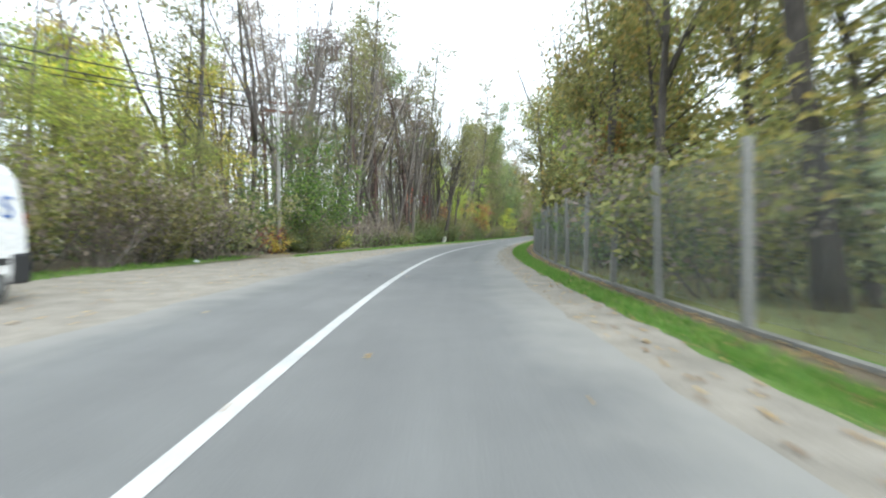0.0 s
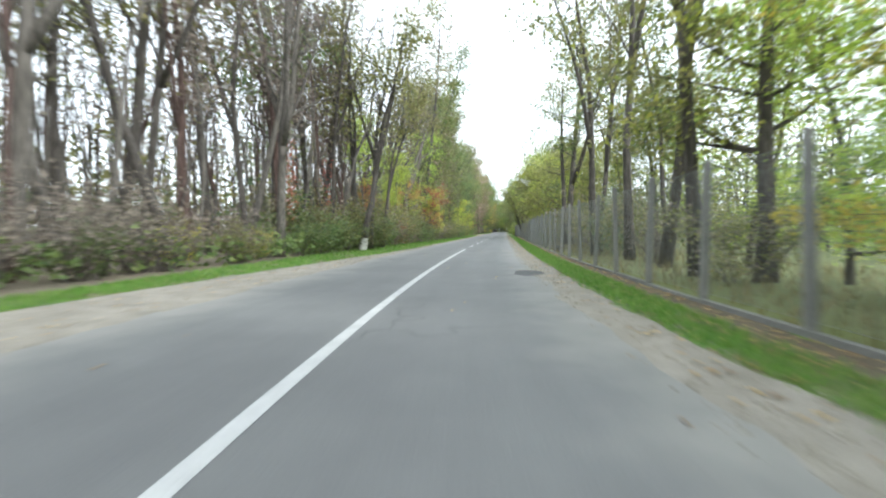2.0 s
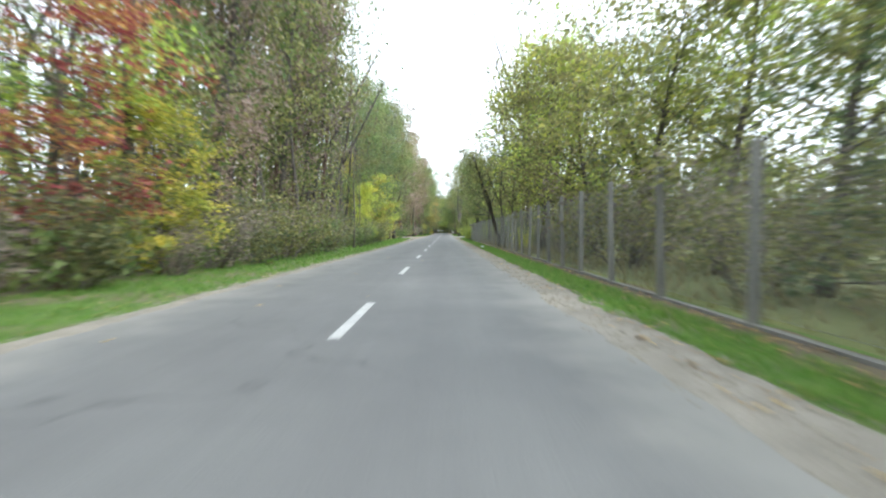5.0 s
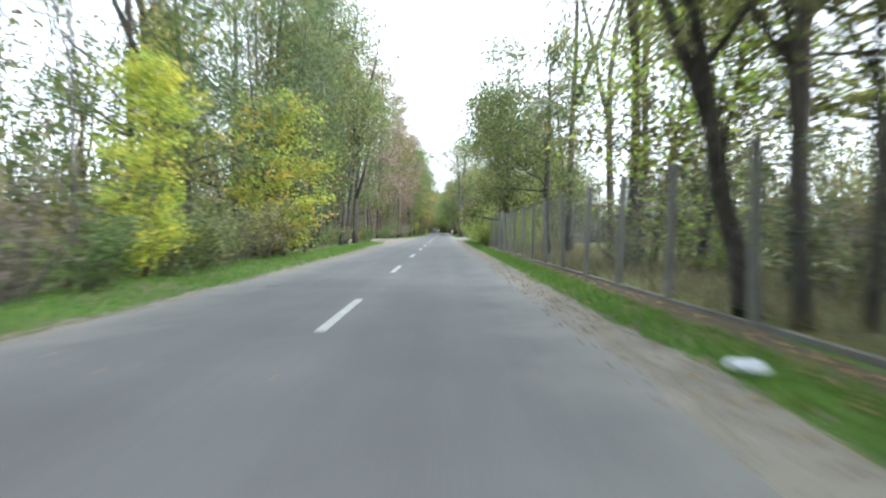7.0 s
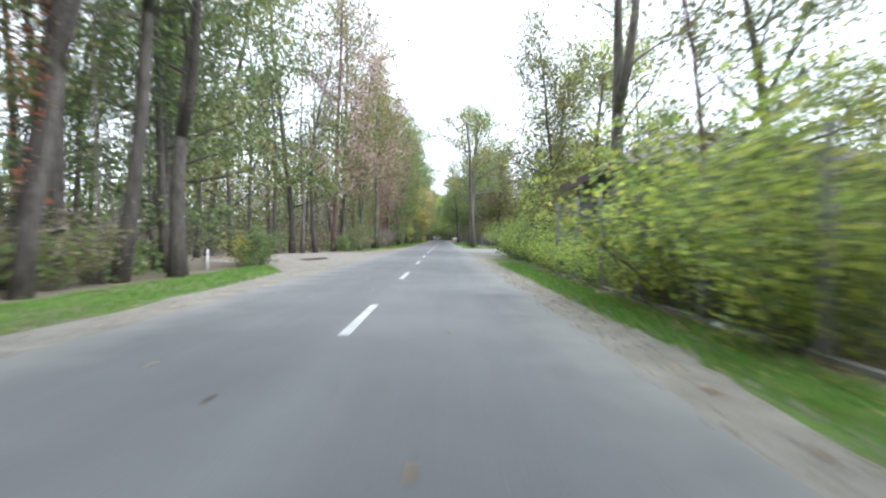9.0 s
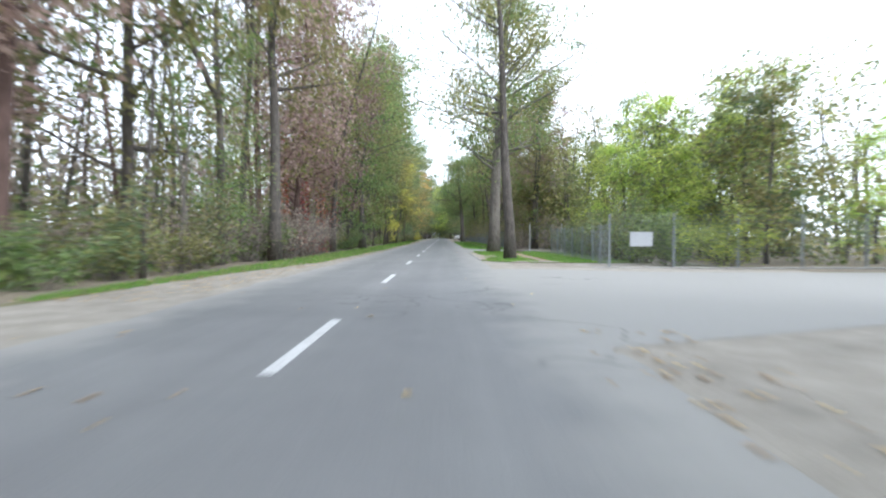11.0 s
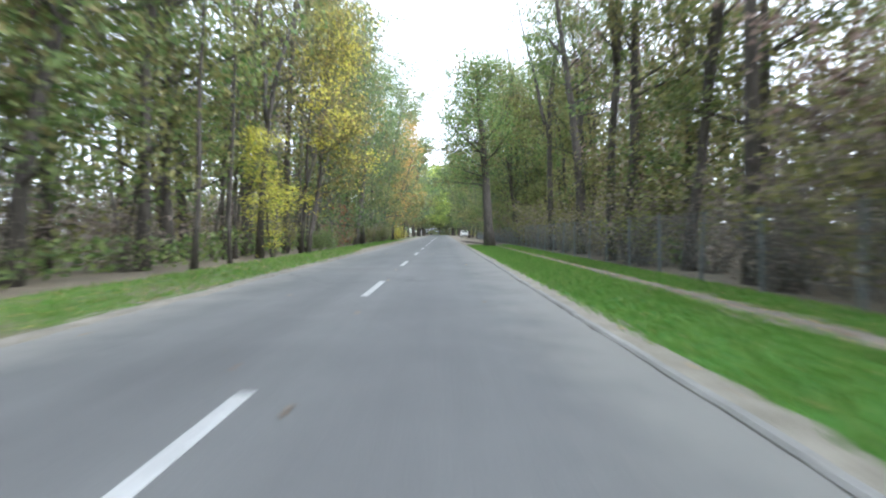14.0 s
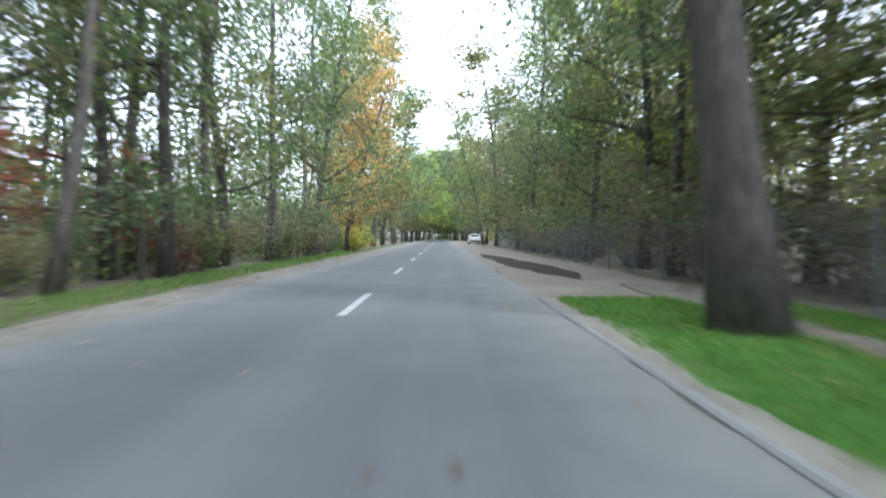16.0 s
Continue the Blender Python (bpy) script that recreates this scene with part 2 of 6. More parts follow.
class Soup:
    """Vertices and faces gathered for one mesh."""

    def __init__(self):
        self.v, self.f = [], []

    def tube(self, pts, radii, n, close=True):
        base = len(self.v)
        for i, (p, r) in enumerate(zip(pts, radii)):
            a, b = pts[max(i - 1, 0)], pts[min(i + 1, len(pts) - 1)]
            d = (b - a).normalized() if (b - a).length > 1e-6 else Vector((0, 0, 1))
            s = d.cross(Vector((0.31, 0.95, 0.02))).normalized()
            t = d.cross(s)
            for k in range(n):
                w = 2 * math.pi * k / n
                self.v.append(p + r * (math.cos(w) * s + math.sin(w) * t))
        for i in range(len(pts) - 1):
            for k in range(n):
                a, b = base + i * n + k, base + i * n + (k + 1) % n
                self.f.append((a, b, b + n, a + n))
        if close and n > 3:
            self.f.append(tuple(base + (len(pts) - 1) * n + k for k in range(n)))
            self.f.append(tuple(base + k for k in reversed(range(n))))

    def quad(self, a, b, c, d):
        i = len(self.v)
        self.v += [a, b, c, d]
        self.f.append((i, i + 1, i + 2, i + 3))

    def box(self, lo, hi, taper=0.0):
        i = len(self.v)
        for z in (0, 1):
            k = taper if z else 0.0
            x0, x1, y0, y1 = lo[0] + k, hi[0] - k, lo[1] + k, hi[1] - k
            zz = hi[2] if z else lo[2]
            self.v += [Vector((x0, y0, zz)), Vector((x1, y0, zz)), Vector((x1, y1, zz)), Vector((x0, y1, zz))]
        for q in ((3, 2, 1, 0), (4, 5, 6, 7), (0, 1, 5, 4), (1, 2, 6, 5), (2, 3, 7, 6), (3, 0, 4, 7)):
            self.f.append(tuple(i + j for j in q))

    def mesh(self, name, mat, smooth=False):
        me = bpy.data.meshes.new(name)
        me.from_pydata(self.v, [], self.f)
        me.materials.append(mat)
        if smooth:
            me.shade_smooth()
        return me


def part(name, mesh, parent, label="", kind=""):
    ob = new(name, mesh)
    ob.parent = parent
    return tagged(ob, label, kind=kind)


def soup_from(bm):
    s = Soup()
    bm.verts.index_update()
    s.v = [v.co.copy() for v in bm.verts]
    s.f = [tuple(v.index for v in f.verts) for f in bm.faces]
    return s


def bevel_box(sx, sy, sz, r, at=(0, 0, 0), seg=2):
    bm = bmesh.new()
    bmesh.ops.create_cube(bm, size=1, matrix=Matrix.Translation(at) @ Matrix.Diagonal((sx, sy, sz, 1)))
    bmesh.ops.bevel(bm, geom=bm.edges[:], offset=r, segments=seg, affect="EDGES", profile=0.6)
    s = soup_from(bm)
    bm.free()
    return s


# ---- plants ----


def leaf(s, rnd, p, size, droop=0.3, fold=False):
    """One leaf: a folded rhomb, or a plain pointed blade where it is only seen from afar."""
    a = rnd.uniform(0, 6.283)
    tip = Vector((math.cos(a), math.sin(a), rnd.uniform(-0.9, 0.5) - droop)).normalized()
    side = tip.cross(Vector((rnd.uniform(-1, 1), rnd.uniform(-1, 1), rnd.uniform(0.2, 1)))).normalized()
    k = size * rnd.uniform(0.65, 1.3)
    if fold:
        s.quad(p, p + 0.5 * k * tip + 0.4 * k * side, p + k * tip, p + 0.5 * k * tip - 0.4 * k * side)
    else:
        i = len(s.v)
        s.v += [p - 0.42 * k * side, p + 0.42 * k * side, p + k * tip]
        s.f.append((i, i + 1, i + 2))


def bent(rnd, start, way, length, steps, wander, lift=0.0):
    pts, d, p = [start.copy()], way.normalized(), start.copy()
    for _ in range(steps):
        d = (d + Vector((rnd.gauss(0, wander), rnd.gauss(0, wander), rnd.gauss(0, wander * 0.6) + lift))).normalized()
        p = p + d * (length / steps)
        pts.append(p.copy())
    return pts


def make_tree(seed, height, radius, bark, leafy="", leaves=0, crown_from=0.4, spread=2.6, size=0.16, limbs=9, twigs=4, lean=0.05,
              second="", fork=False, label="", tip=0.25, low=0.0, fold=False, clump=0.15, wander=0.17, stiff=0.06, dome=False, name="tree"):
    rnd = random.Random(seed)
    wood, crown, other = Soup(), Soup(), Soup()
    steps = 9
    way = Vector((rnd.uniform(-1, 1) * lean, rnd.uniform(-1, 1) * lean, 1))
    stems = [(bent(rnd, Vector((0, 0, -0.15)), way, height, steps, stiff, 0.035), radius)]
    if fork:
        base = stems[0][0][3]
        stems.append((bent(rnd, base, Vector((rnd.uniform(-0.5, 0.5), rnd.uniform(-0.5, 0.5), 1)), height * 0.62, 7, 0.07, 0.05), radius * 0.7))
    ends = []
    for pts, r0 in stems:
        n = len(pts) - 1
        rad = [r0 * (1.35 if i == 0 and r0 == radius else 1.0) * (1 - (1 - tip) * (i / n) ** 1.1) for i in range(n + 1)]
        wood.tube(pts, rad, 8)
        for k in range(limbs):
            f = crown_from + (0.98 - crown_from) * (k + rnd.random()) / limbs
            x = f * n
            i = min(int(x), n - 1)
            p = pts[i].lerp(pts[i + 1], x - i)
            a = rnd.uniform(0, 6.283)
            up = rnd.uniform(0.25, 1.1) + 0.5 * f
            ln = spread * (1.15 - 0.75 * f) * rnd.uniform(0.7, 1.25) * (1.3 if up > 1 else 1)
            if dome:
                g = (f - crown_from) / (1 - crown_from)
                up = 0.15 + 0.9 * g + rnd.uniform(-0.2, 0.3)
                ln = spread * (0.55 + 0.62 * math.sin(math.pi * min(1.0, 0.12 + 0.88 * g))) * rnd.uniform(0.75, 1.2)
            lim = bent(rnd, p, Vector((math.cos(a), math.sin(a), up)), ln, 4, wander, 0.07)
            rl = rad[i] * rnd.uniform(0.28, 0.5)
            wood.tube(lim, [rl, rl * 0.75, rl * 0.55, rl * 0.35, rl * 0.15], 4, False)
            for _ in range(twigs):
                q = lim[rnd.randint(1, 4)]
                tw = bent(rnd, q, Vector((rnd.uniform(-1, 1), rnd.uniform(-1, 1), rnd.uniform(-0.1, 1.1))), ln * rnd.uniform(0.25, 0.55), 2, 0.2, 0.05)
                rt = max(rl * 0.25, 0.006)
                wood.tube(tw, [rt, rt * 0.6, rt * 0.25], 3, False)
                ends += [tw[1], tw[2]]
            ends += [lim[4], lim[3]]
    if low:
        for _ in range(6):
            a = rnd.uniform(0, 6.283)
            p = stems[0][0][rnd.randint(1, 4)]
            tw = bent(rnd, p, Vector((math.cos(a), math.sin(a), 0.3)), low * rnd.uniform(0.6, 1.2), 3, 0.15)
            wood.tube(tw, [radius * 0.18, radius * 0.12, radius * 0.08, 0.004], 4, False)
            ends += tw[1:] + tw[2:]
    if leaves and ends:
        rnd.shuffle(ends)
        used = ends[: max(4, int(len(ends) * 0.85))]
        tufts = [(c, clump * spread * rnd.uniform(0.45, 1.25), rnd.random()) for c in used]
        for i in range(leaves):
            c, w, share = tufts[i % len(tufts)]
            p = c + Vector((rnd.gauss(0, w), rnd.gauss(0, w), rnd.gauss(0, w * 0.55) - 0.2 * w))
            leaf(other if second and (share < 0.22 or rnd.random() < 0.1) else crown, rnd, p, size, 0.3, fold)
    root = tagged(new(name), label, name.replace("_", " "))
    part("trunk", wood.mesh("trunk", bark, True), root)
    if leaves:
        part("crown", crown.mesh("crown", LEAF[leafy]), root)
        if second:
            part("foliage", other.mesh("foliage", LEAF[second]), root)
    return root


def make_bush(seed, height, width, leafy, leaves, size=0.11, stems=14, second="", label="", share=0.3, bark=None, fold=True):
    rnd = random.Random(seed)
    wood, crown, other, ends = Soup(), Soup(), Soup(), []
    for _ in range(stems):
        a = rnd.uniform(0, 6.283)
        p = Vector((math.cos(a), math.sin(a), 0)) * rnd.uniform(0, width * 0.22) + Vector((0, 0, -0.05))
        d = Vector((math.cos(a) * rnd.uniform(0.1, 0.9), math.sin(a) * rnd.uniform(0.1, 0.9), 1))
        st = bent(rnd, p, d, height * rnd.uniform(0.65, 1.1), 5, 0.16, -0.02)
        wood.tube(st[::2] + st[5:], [0.022, 0.015, 0.009, 0.003], 3, False)
        for _ in range(3):
            q = st[rnd.randint(1, 5)]
            tw = bent(rnd, q, Vector((rnd.uniform(-1, 1), rnd.uniform(-1, 1), rnd.uniform(-0.2, 0.8))), height * rnd.uniform(0.12, 0.3), 2, 0.2)
            wood.tube(tw, [0.009, 0.006, 0.002], 3, False)
            ends += tw
        ends += st[2:]
    for i in range(leaves):
        c = ends[rnd.randrange(len(ends))]
        g = 0.085 * (height + width) * 0.5
        p = c + Vector((rnd.gauss(0, g), rnd.gauss(0, g), rnd.gauss(0, g * 0.8)))
        p.z = max(p.z, 0.05)
        leaf(other if second and rnd.random() < share else crown, rnd, p, size, 0.3, fold)
    root = tagged(new("bush"), label, "bush")
    part("stem_wood", wood.mesh("stem_wood", bark or BARK_GREY), root)
    if leaves:
        part("foliage", crown.mesh("foliage", LEAF[leafy]), root)
        if second:
            part("crown", other.mesh("crown", LEAF[second]), root)
    return root


USED = set()


def plant(kind, u, d, scale=1.0, turn=None, group="", tall=1.0, sink=0.0, lean=None):
    """Set one plant of a kind beside the road: the first use moves the model itself, the next ones copy it."""
    x, y = road(u, d)
    if turn is None:
        turn = (u * 137.5 + d * 61.0) % 360
    m = pose(x, y, -sink, 0, 0, turn) @ Matrix.Diagonal((scale, scale, scale * tall, 1))
    if lean:
        m = pose(x, y, -sink, lean[0], lean[1], 0) @ pose(0, 0, 0, 0, 0, turn) @ Matrix.Diagonal((scale, scale, scale * tall, 1))
    if kind.name not in USED:
        USED.add(kind.name)
        kind.matrix_basis = m
        ob = kind
    else:
        sc = kind.scale.copy()
        kind.scale = (1, 1, 1)
        ob = copy_thing(kind, m)
        kind.scale = sc
    if group:
        ob["group"] = group
    return ob

# ---- the ground and the road ----


def strip(name, mat, u0, u1, left, right, z, step=1.0, wob=0.0, seed=0, cells=1, kind="structure", label="", category="", ragged=1.0):
    """A sheet along the road between two distances from the centre line, which may be numbers or functions of u."""
    s = Soup()
    uv = []
    n = max(2, int((u1 - u0) / step))
    for i in range(n + 1):
        u = u0 + (u1 - u0) * i / n
        l = left(u) if callable(left) else left
        r = right(u) if callable(right) else right
        l += ragged * (wob * noise.noise((u * 0.35, seed, 0)) + wob * 0.6 * noise.noise((u * 1.4, seed, 3)))
        r += wob * noise.noise((u * 0.35, seed + 7, 0)) + wob * 0.6 * noise.noise((u * 1.4, seed + 7, 3))
        for k in range(cells + 1):
            x, y = road(u, l + (r - l) * k / cells)
            s.v.append(Vector((x, y, z)))
            uv.append((l + (r - l) * k / cells, u))
    w = cells + 1
    for i in range(n):
        for k in range(cells):
            a = i * w + k
            s.f.append((a, a + 1, a + w + 1, a + w))
    if z >= 0.03:
        rim = [i * w for i in range(n + 1)] + [n * w + k for k in range(1, w)] + [i * w + cells for i in range(n - 1, -1, -1)] + list(range(cells - 1, 0, -1))
        base = len(s.v)
        s.v += [s.v[i] - Vector((0, 0, 0.06)) for i in rim]
        uv += [uv[i] for i in rim]
        for j in range(len(rim)):
            k = (j + 1) % len(rim)
            s.f.append((rim[j], base + j, base + k, rim[k]))
    me = s.mesh(name, mat)
    layer = me.uv_layers.new(name="metres")
    for loop in me.loops:
        layer.data[loop.index].uv = uv[loop.vertex_index]
    return tagged(new(name, me), label, category, kind=kind)


def lerp_table(table):
    def f(u):
        if u <= table[0][0]:
            return table[0][1]
        for (a, p), (b, q) in zip(table, table[1:]):
            if u <= b:
                return p + (q - p) * (u - a) / (b - a)
        return table[-1][1]
    return f


g = Soup()
g.quad(Vector((-2500, -1500, -0.03)), Vector((2500, -1500, -0.03)), Vector((2500, 3500, -0.03)), Vector((-2500, 3500, -0.03)))
tagged(new("ground", g.mesh("ground", FOREST_FLOOR)), "brown leaf-strewn forest floor", "ground", kind="structure")

U0, U1 = -60.0, 620.0
LAYBY = lerp_table([(-40, -9.0), (14, -9.2), (22, -8.0), (30, -6.4), (41, -5.4), (50, -4.7), (60, -3.8), (70, -3.5), (130, -3.4), (150, -3.7), (162, -4.2), (174, -4.4), (179, -6.5), (184, -12.0), (196, -12.0), (202, -6.0), (211, -5.2), (218, -4.0), (240, -3.5), (280, -3.6), (290, -4.3), (320, -4.6)])
EDGE_R = lerp_table([(-60, 4.1), (12, 4.1), (38, 3.85), (150, 3.75), (186, 3.75), (192, 8.0), (196, 9.0), (198, 14.0), (212, 14.0), (213.4, 7.0), (214.8, 4.4)])
strip("shoulder", GRAVEL, U0, U1, LAYBY, -2.6, 0.004, 1.0, 0.28, 3, label="pale gravel shoulder beside the asphalt", category="shoulder")
strip("shoulder", GRAVEL, U0, 214.8, 2.6, EDGE_R, 0.004, 0.4, 0.3, 5, label="pale gravel shoulder beside the asphalt", category="shoulder")
strip("road", ASPHALT, U0, U1, -3.15, lerp_table([(0, 3.3), (30, 3.1), (185, 3.05), (196, 3.4)]), 0.012, 0.3, 0.17, 9, 2, label="worn grey two-lane asphalt road", category="road")
strip("side_road", ASPHALT, 199, 212.6, 3.2, lerp_table([(199, 3.4), (201, 9.0), (203, 40.0), (210, 40.0), (211, 9.0), (212.6, 5.0)]), 0.008, 0.4, 0.1, 29, 4, label="worn asphalt mouth of a side road", category="road")
strip("driveway", ASPHALT, 232.4, 246, 3.2, lerp_table([(232.4, 3.4), (234, 4.4), (235.6, 6.4), (236.6, 9.5), (239.6, 9.5), (240.4, 6.4), (241.9, 4.9), (243.5, 3.95), (246, 3.4)]), 0.008, 0.4, 0.06, 31, 4, label="asphalt driveway between two grass strips", category="driveway")
strip("verge", VERGE, 24, 178, lambda u: -6.9, lambda u: LAYBY(u) + 0.9, -0.004, 1.0, 0.3, 11, label="green grass verge at the forest edge", category="verge")
strip("verge", VERGE, -40, 26, -11.5, -8.6, -0.006, 1.0, 0.5, 12, label="green grass verge at the forest edge", category="verge")
strip("verge", EDGE_TURF, 284, 420, -6.4, -3.0, -0.004, 1.0, 0.3, 54, label="worn grass verge with leaf litter at the forest edge", category="verge")
strip("verge", VERGE, 243, 284, -6.4, -3.0, -0.004, 1.0, 0.3, 53, label="green grass verge at the forest edge", category="verge")
strip("verge", EDGE_TURF, 202, 243, -6.4, -3.0, -0.004, 1.0, 0.3, 13, label="green grass verge at the forest edge", category="verge")
strip("verge", VERGE, -40, 190, lambda u: EDGE_R(u) - 0.9, 5.5, -0.004, 1.0, 0.2, 14, label="green grass verge below the fence", category="verge")
strip("leafy_soil", LEAFY, -40, 176, 4.55, 5.4, 0.002, 0.4, 0.45, 33, label="bare leaf-strewn soil along the fence foot", category="soil")
strip("lawn", DRY_LAWN, -40, 196, 5.4, 40, -0.014, 3.0, 0.0, 15, label="thin park lawn behind the fence", category="lawn")
strip("island_base", GRAVEL, 213.0, 300, 3.3, lerp_table([(213, 13.0), (240, 13.0), (243, 7.6)]), -0.006, 1.0, 0.0, 28, label="pale gravelly ground beside the kerb", category="ground")
strip("grass_strip", VERGE, 217.2, 235.4, lerp_table([(217.2, 5.6), (218.2, 4.2), (219.6, 3.43), (232.2, 3.43), (233.6, 4.3), (235.4, 6.2)]), lerp_table([(214, 11), (233, 11), (235.4, 8.0)]), 0.03, 0.5, 0.0, 16, label="green grass island beside the kerb", category="grass strip")
strip("grass_strip", TURF, 240.0, 299, lerp_table([(240.0, 7.0), (241.1, 5.5), (241.9, 4.9), (243.5, 4.0), (245.8, 3.43)]), 7.6, 0.03, 0.5, 0.0, 17, label="bright green grass strip beside the kerb", category="grass strip")
strip("sand_patch", PALE_SAND, 219.9, 231.5, 3.42, lerp_table([(219.9, 3.5), (222, 4.35), (225.6, 4.85), (227.6, 4.1), (231.5, 3.65)]), 0.036, 0.2, 0.3, 18, label="worn sandy patch beside the kerb", category="sand", ragged=0.0)
strip("sand_edge", PALE_SAND, 244, 299, 3.42, 3.82, 0.036, 0.2, 0.3, 19, label="worn sandy edge behind the kerb", category="sand", ragged=0.0)
strip("footpath", PATH, 213.7, 217.6, lerp_table([(213.7, 4.7), (216.6, 4.4), (217.6, 4.8)]), 7.2, 0.0, 0.3, 0.25, 34, label="trodden pale earth where the footpath meets the side road", category="path")
strip("footpath", PATH, 217.3, 235, lerp_table([(213.5, 4.6), (216.6, 4.4), (218.2, 5.0), (220, 5.55), (223.5, 5.85), (229, 5.95), (232.6, 6.4), (235, 6.8)]), lerp_table([(213.5, 7.2), (217, 7.1), (219, 6.7), (224, 6.8), (232, 7.5), (235, 7.8)]), 0.04, 0.25, 0.36, 20, label="trodden earth footpath through grass", category="path")
strip("footpath", PATH, 240.2, 302, lerp_table([(240.2, 5.7), (243, 5.8)]), lerp_table([(240.2, 6.7), (243, 6.5)]), 0.04, 0.25, 0.36, 21, label="trodden earth footpath through grass", category="path")
strip("dirt_patch", EARTH, 298, 345, 3.3, lerp_table([(298, 5.0), (302, 7.5), (340, 7.2), (345, 4.0)]), 0.006, 0.5, 0.3, 22, label="bare earth lay-by beside the road", category="dirt")
strip("mud", MUD, 303.6, 325, lerp_table([(303.6, 5.3), (306, 4.7), (310, 4.2), (318, 3.9), (325, 3.9)]), lerp_table([(303.6, 5.5), (306, 6.0), (311, 5.9), (318, 5.2), (325, 4.1)]), 0.012, 0.25, 0.35, 23, label="dark damp mud in the lay-by", category="mud")
strip("dirt_patch", EARTH, 345, 420, 3.3, 6.0, 0.006, 1.0, 0.3, 24, label="bare earth edge beside the road", category="dirt")
strip("mud", MUD, 184, 189, lerp_table([(184, -6.2), (186, -7.2), (189, -6.4)]), lerp_table([(184, -6.0), (186, -5.4), (189, -6.2)]), 0.008, 0.3, 0.1, 25, label="dark puddle hollow in the gravel", category="mud")
strip("patch", TAR, 46.4, 48.5, lerp_table([(46.4, 2.75), (47.0, 2.5), (48.1, 2.6), (48.5, 2.9)]), lerp_table([(46.4, 2.95), (47.2, 3.4), (48.1, 3.35), (48.5, 3.0)]), 0.016, 0.1, 0.1, 27, label="dark sunken tar patch in the asphalt", category="patch")

# the centre line: solid through the bend, then dashes
LINE_END = 65.9
line = Soup()
for i in range(260):
    u = -60 + i * (LINE_END + 60) / 260
    u2 = -60 + (i + 1) * (LINE_END + 60) / 260
    q = [road(u, -0.075), road(u, 0.075), road(u2, 0.075), road(u2, -0.075)]
    line.quad(*[Vector((x, y, 0.017)) for x, y in q])
tagged(new("solid_line", line.mesh("solid_line", PAINT)), "worn white solid centre line on asphalt", "road marking", kind="structure")
dash = Soup()
dash.box((-0.07, -3.0, 0.0), (0.07, 0.0, 0.005), 0.004)
dash_mesh = dash.mesh("dash", PAINT)
for k in range(1, 46):
    ob = tagged(new("dash_mark", dash_mesh), "short worn white centre dash on asphalt", "road marking", "centre dashes")
    ob.location = (0, LINE_END + 9.0 * k, 0.0135)


# ---- models of plants ----
T_BARE = [make_tree(11 + i, h, r, b, "brown", 160, 0.3, 2.9, 0.14, 12, 8, 0.1, label="slender bare forest tree with few withered leaves", name="bare_tree", fork=i % 2 == 1, tip=0.06, wander=0.24)
          for i, (h, r, b) in enumerate([(17, 0.13, BARK_GREY), (19, 0.16, BARK_DARK), (15, 0.1, BARK_RED), (18, 0.15, BARK_GREY), (16, 0.12, BARK_RED), (18, 0.17, BARK_DARK)])]
T_THIN = [make_tree(31 + i, h, r, b, lf, 4400, 0.28, 3.3, 0.165, 14, 5, 0.08, label=lb, clump=0.16)
          for i, (h, r, b, lf, lb) in enumerate([(17, 0.16, BARK_DARK, "green", "slim forest tree with thin green foliage"),
                                                 (18, 0.17, BARK_DARK, "olive", "slim forest tree with thin olive foliage"),
                                                 (15, 0.13, BARK_GREY, "lime", "slim forest tree with yellow-green foliage"),
                                                 (17, 0.15, BARK_RED, "brown", "slim forest tree with withered brown foliage")])]
T_SLIM = [make_tree(41 + i, h, r, b, lf, 260, 0.45, 2.2, 0.16, 7, 3, 0.05, label="slender straight sapling trunk at the forest edge", name="sapling", tip=0.15, stiff=0.05)
          for i, (h, r, b, lf) in enumerate([(13, 0.06, BARK_GREY, "olive"), (15, 0.085, BARK_DARK, "olive"), (12, 0.05, BARK_GREY, "brown"), (16, 0.11, BARK_DARK, "green")])]
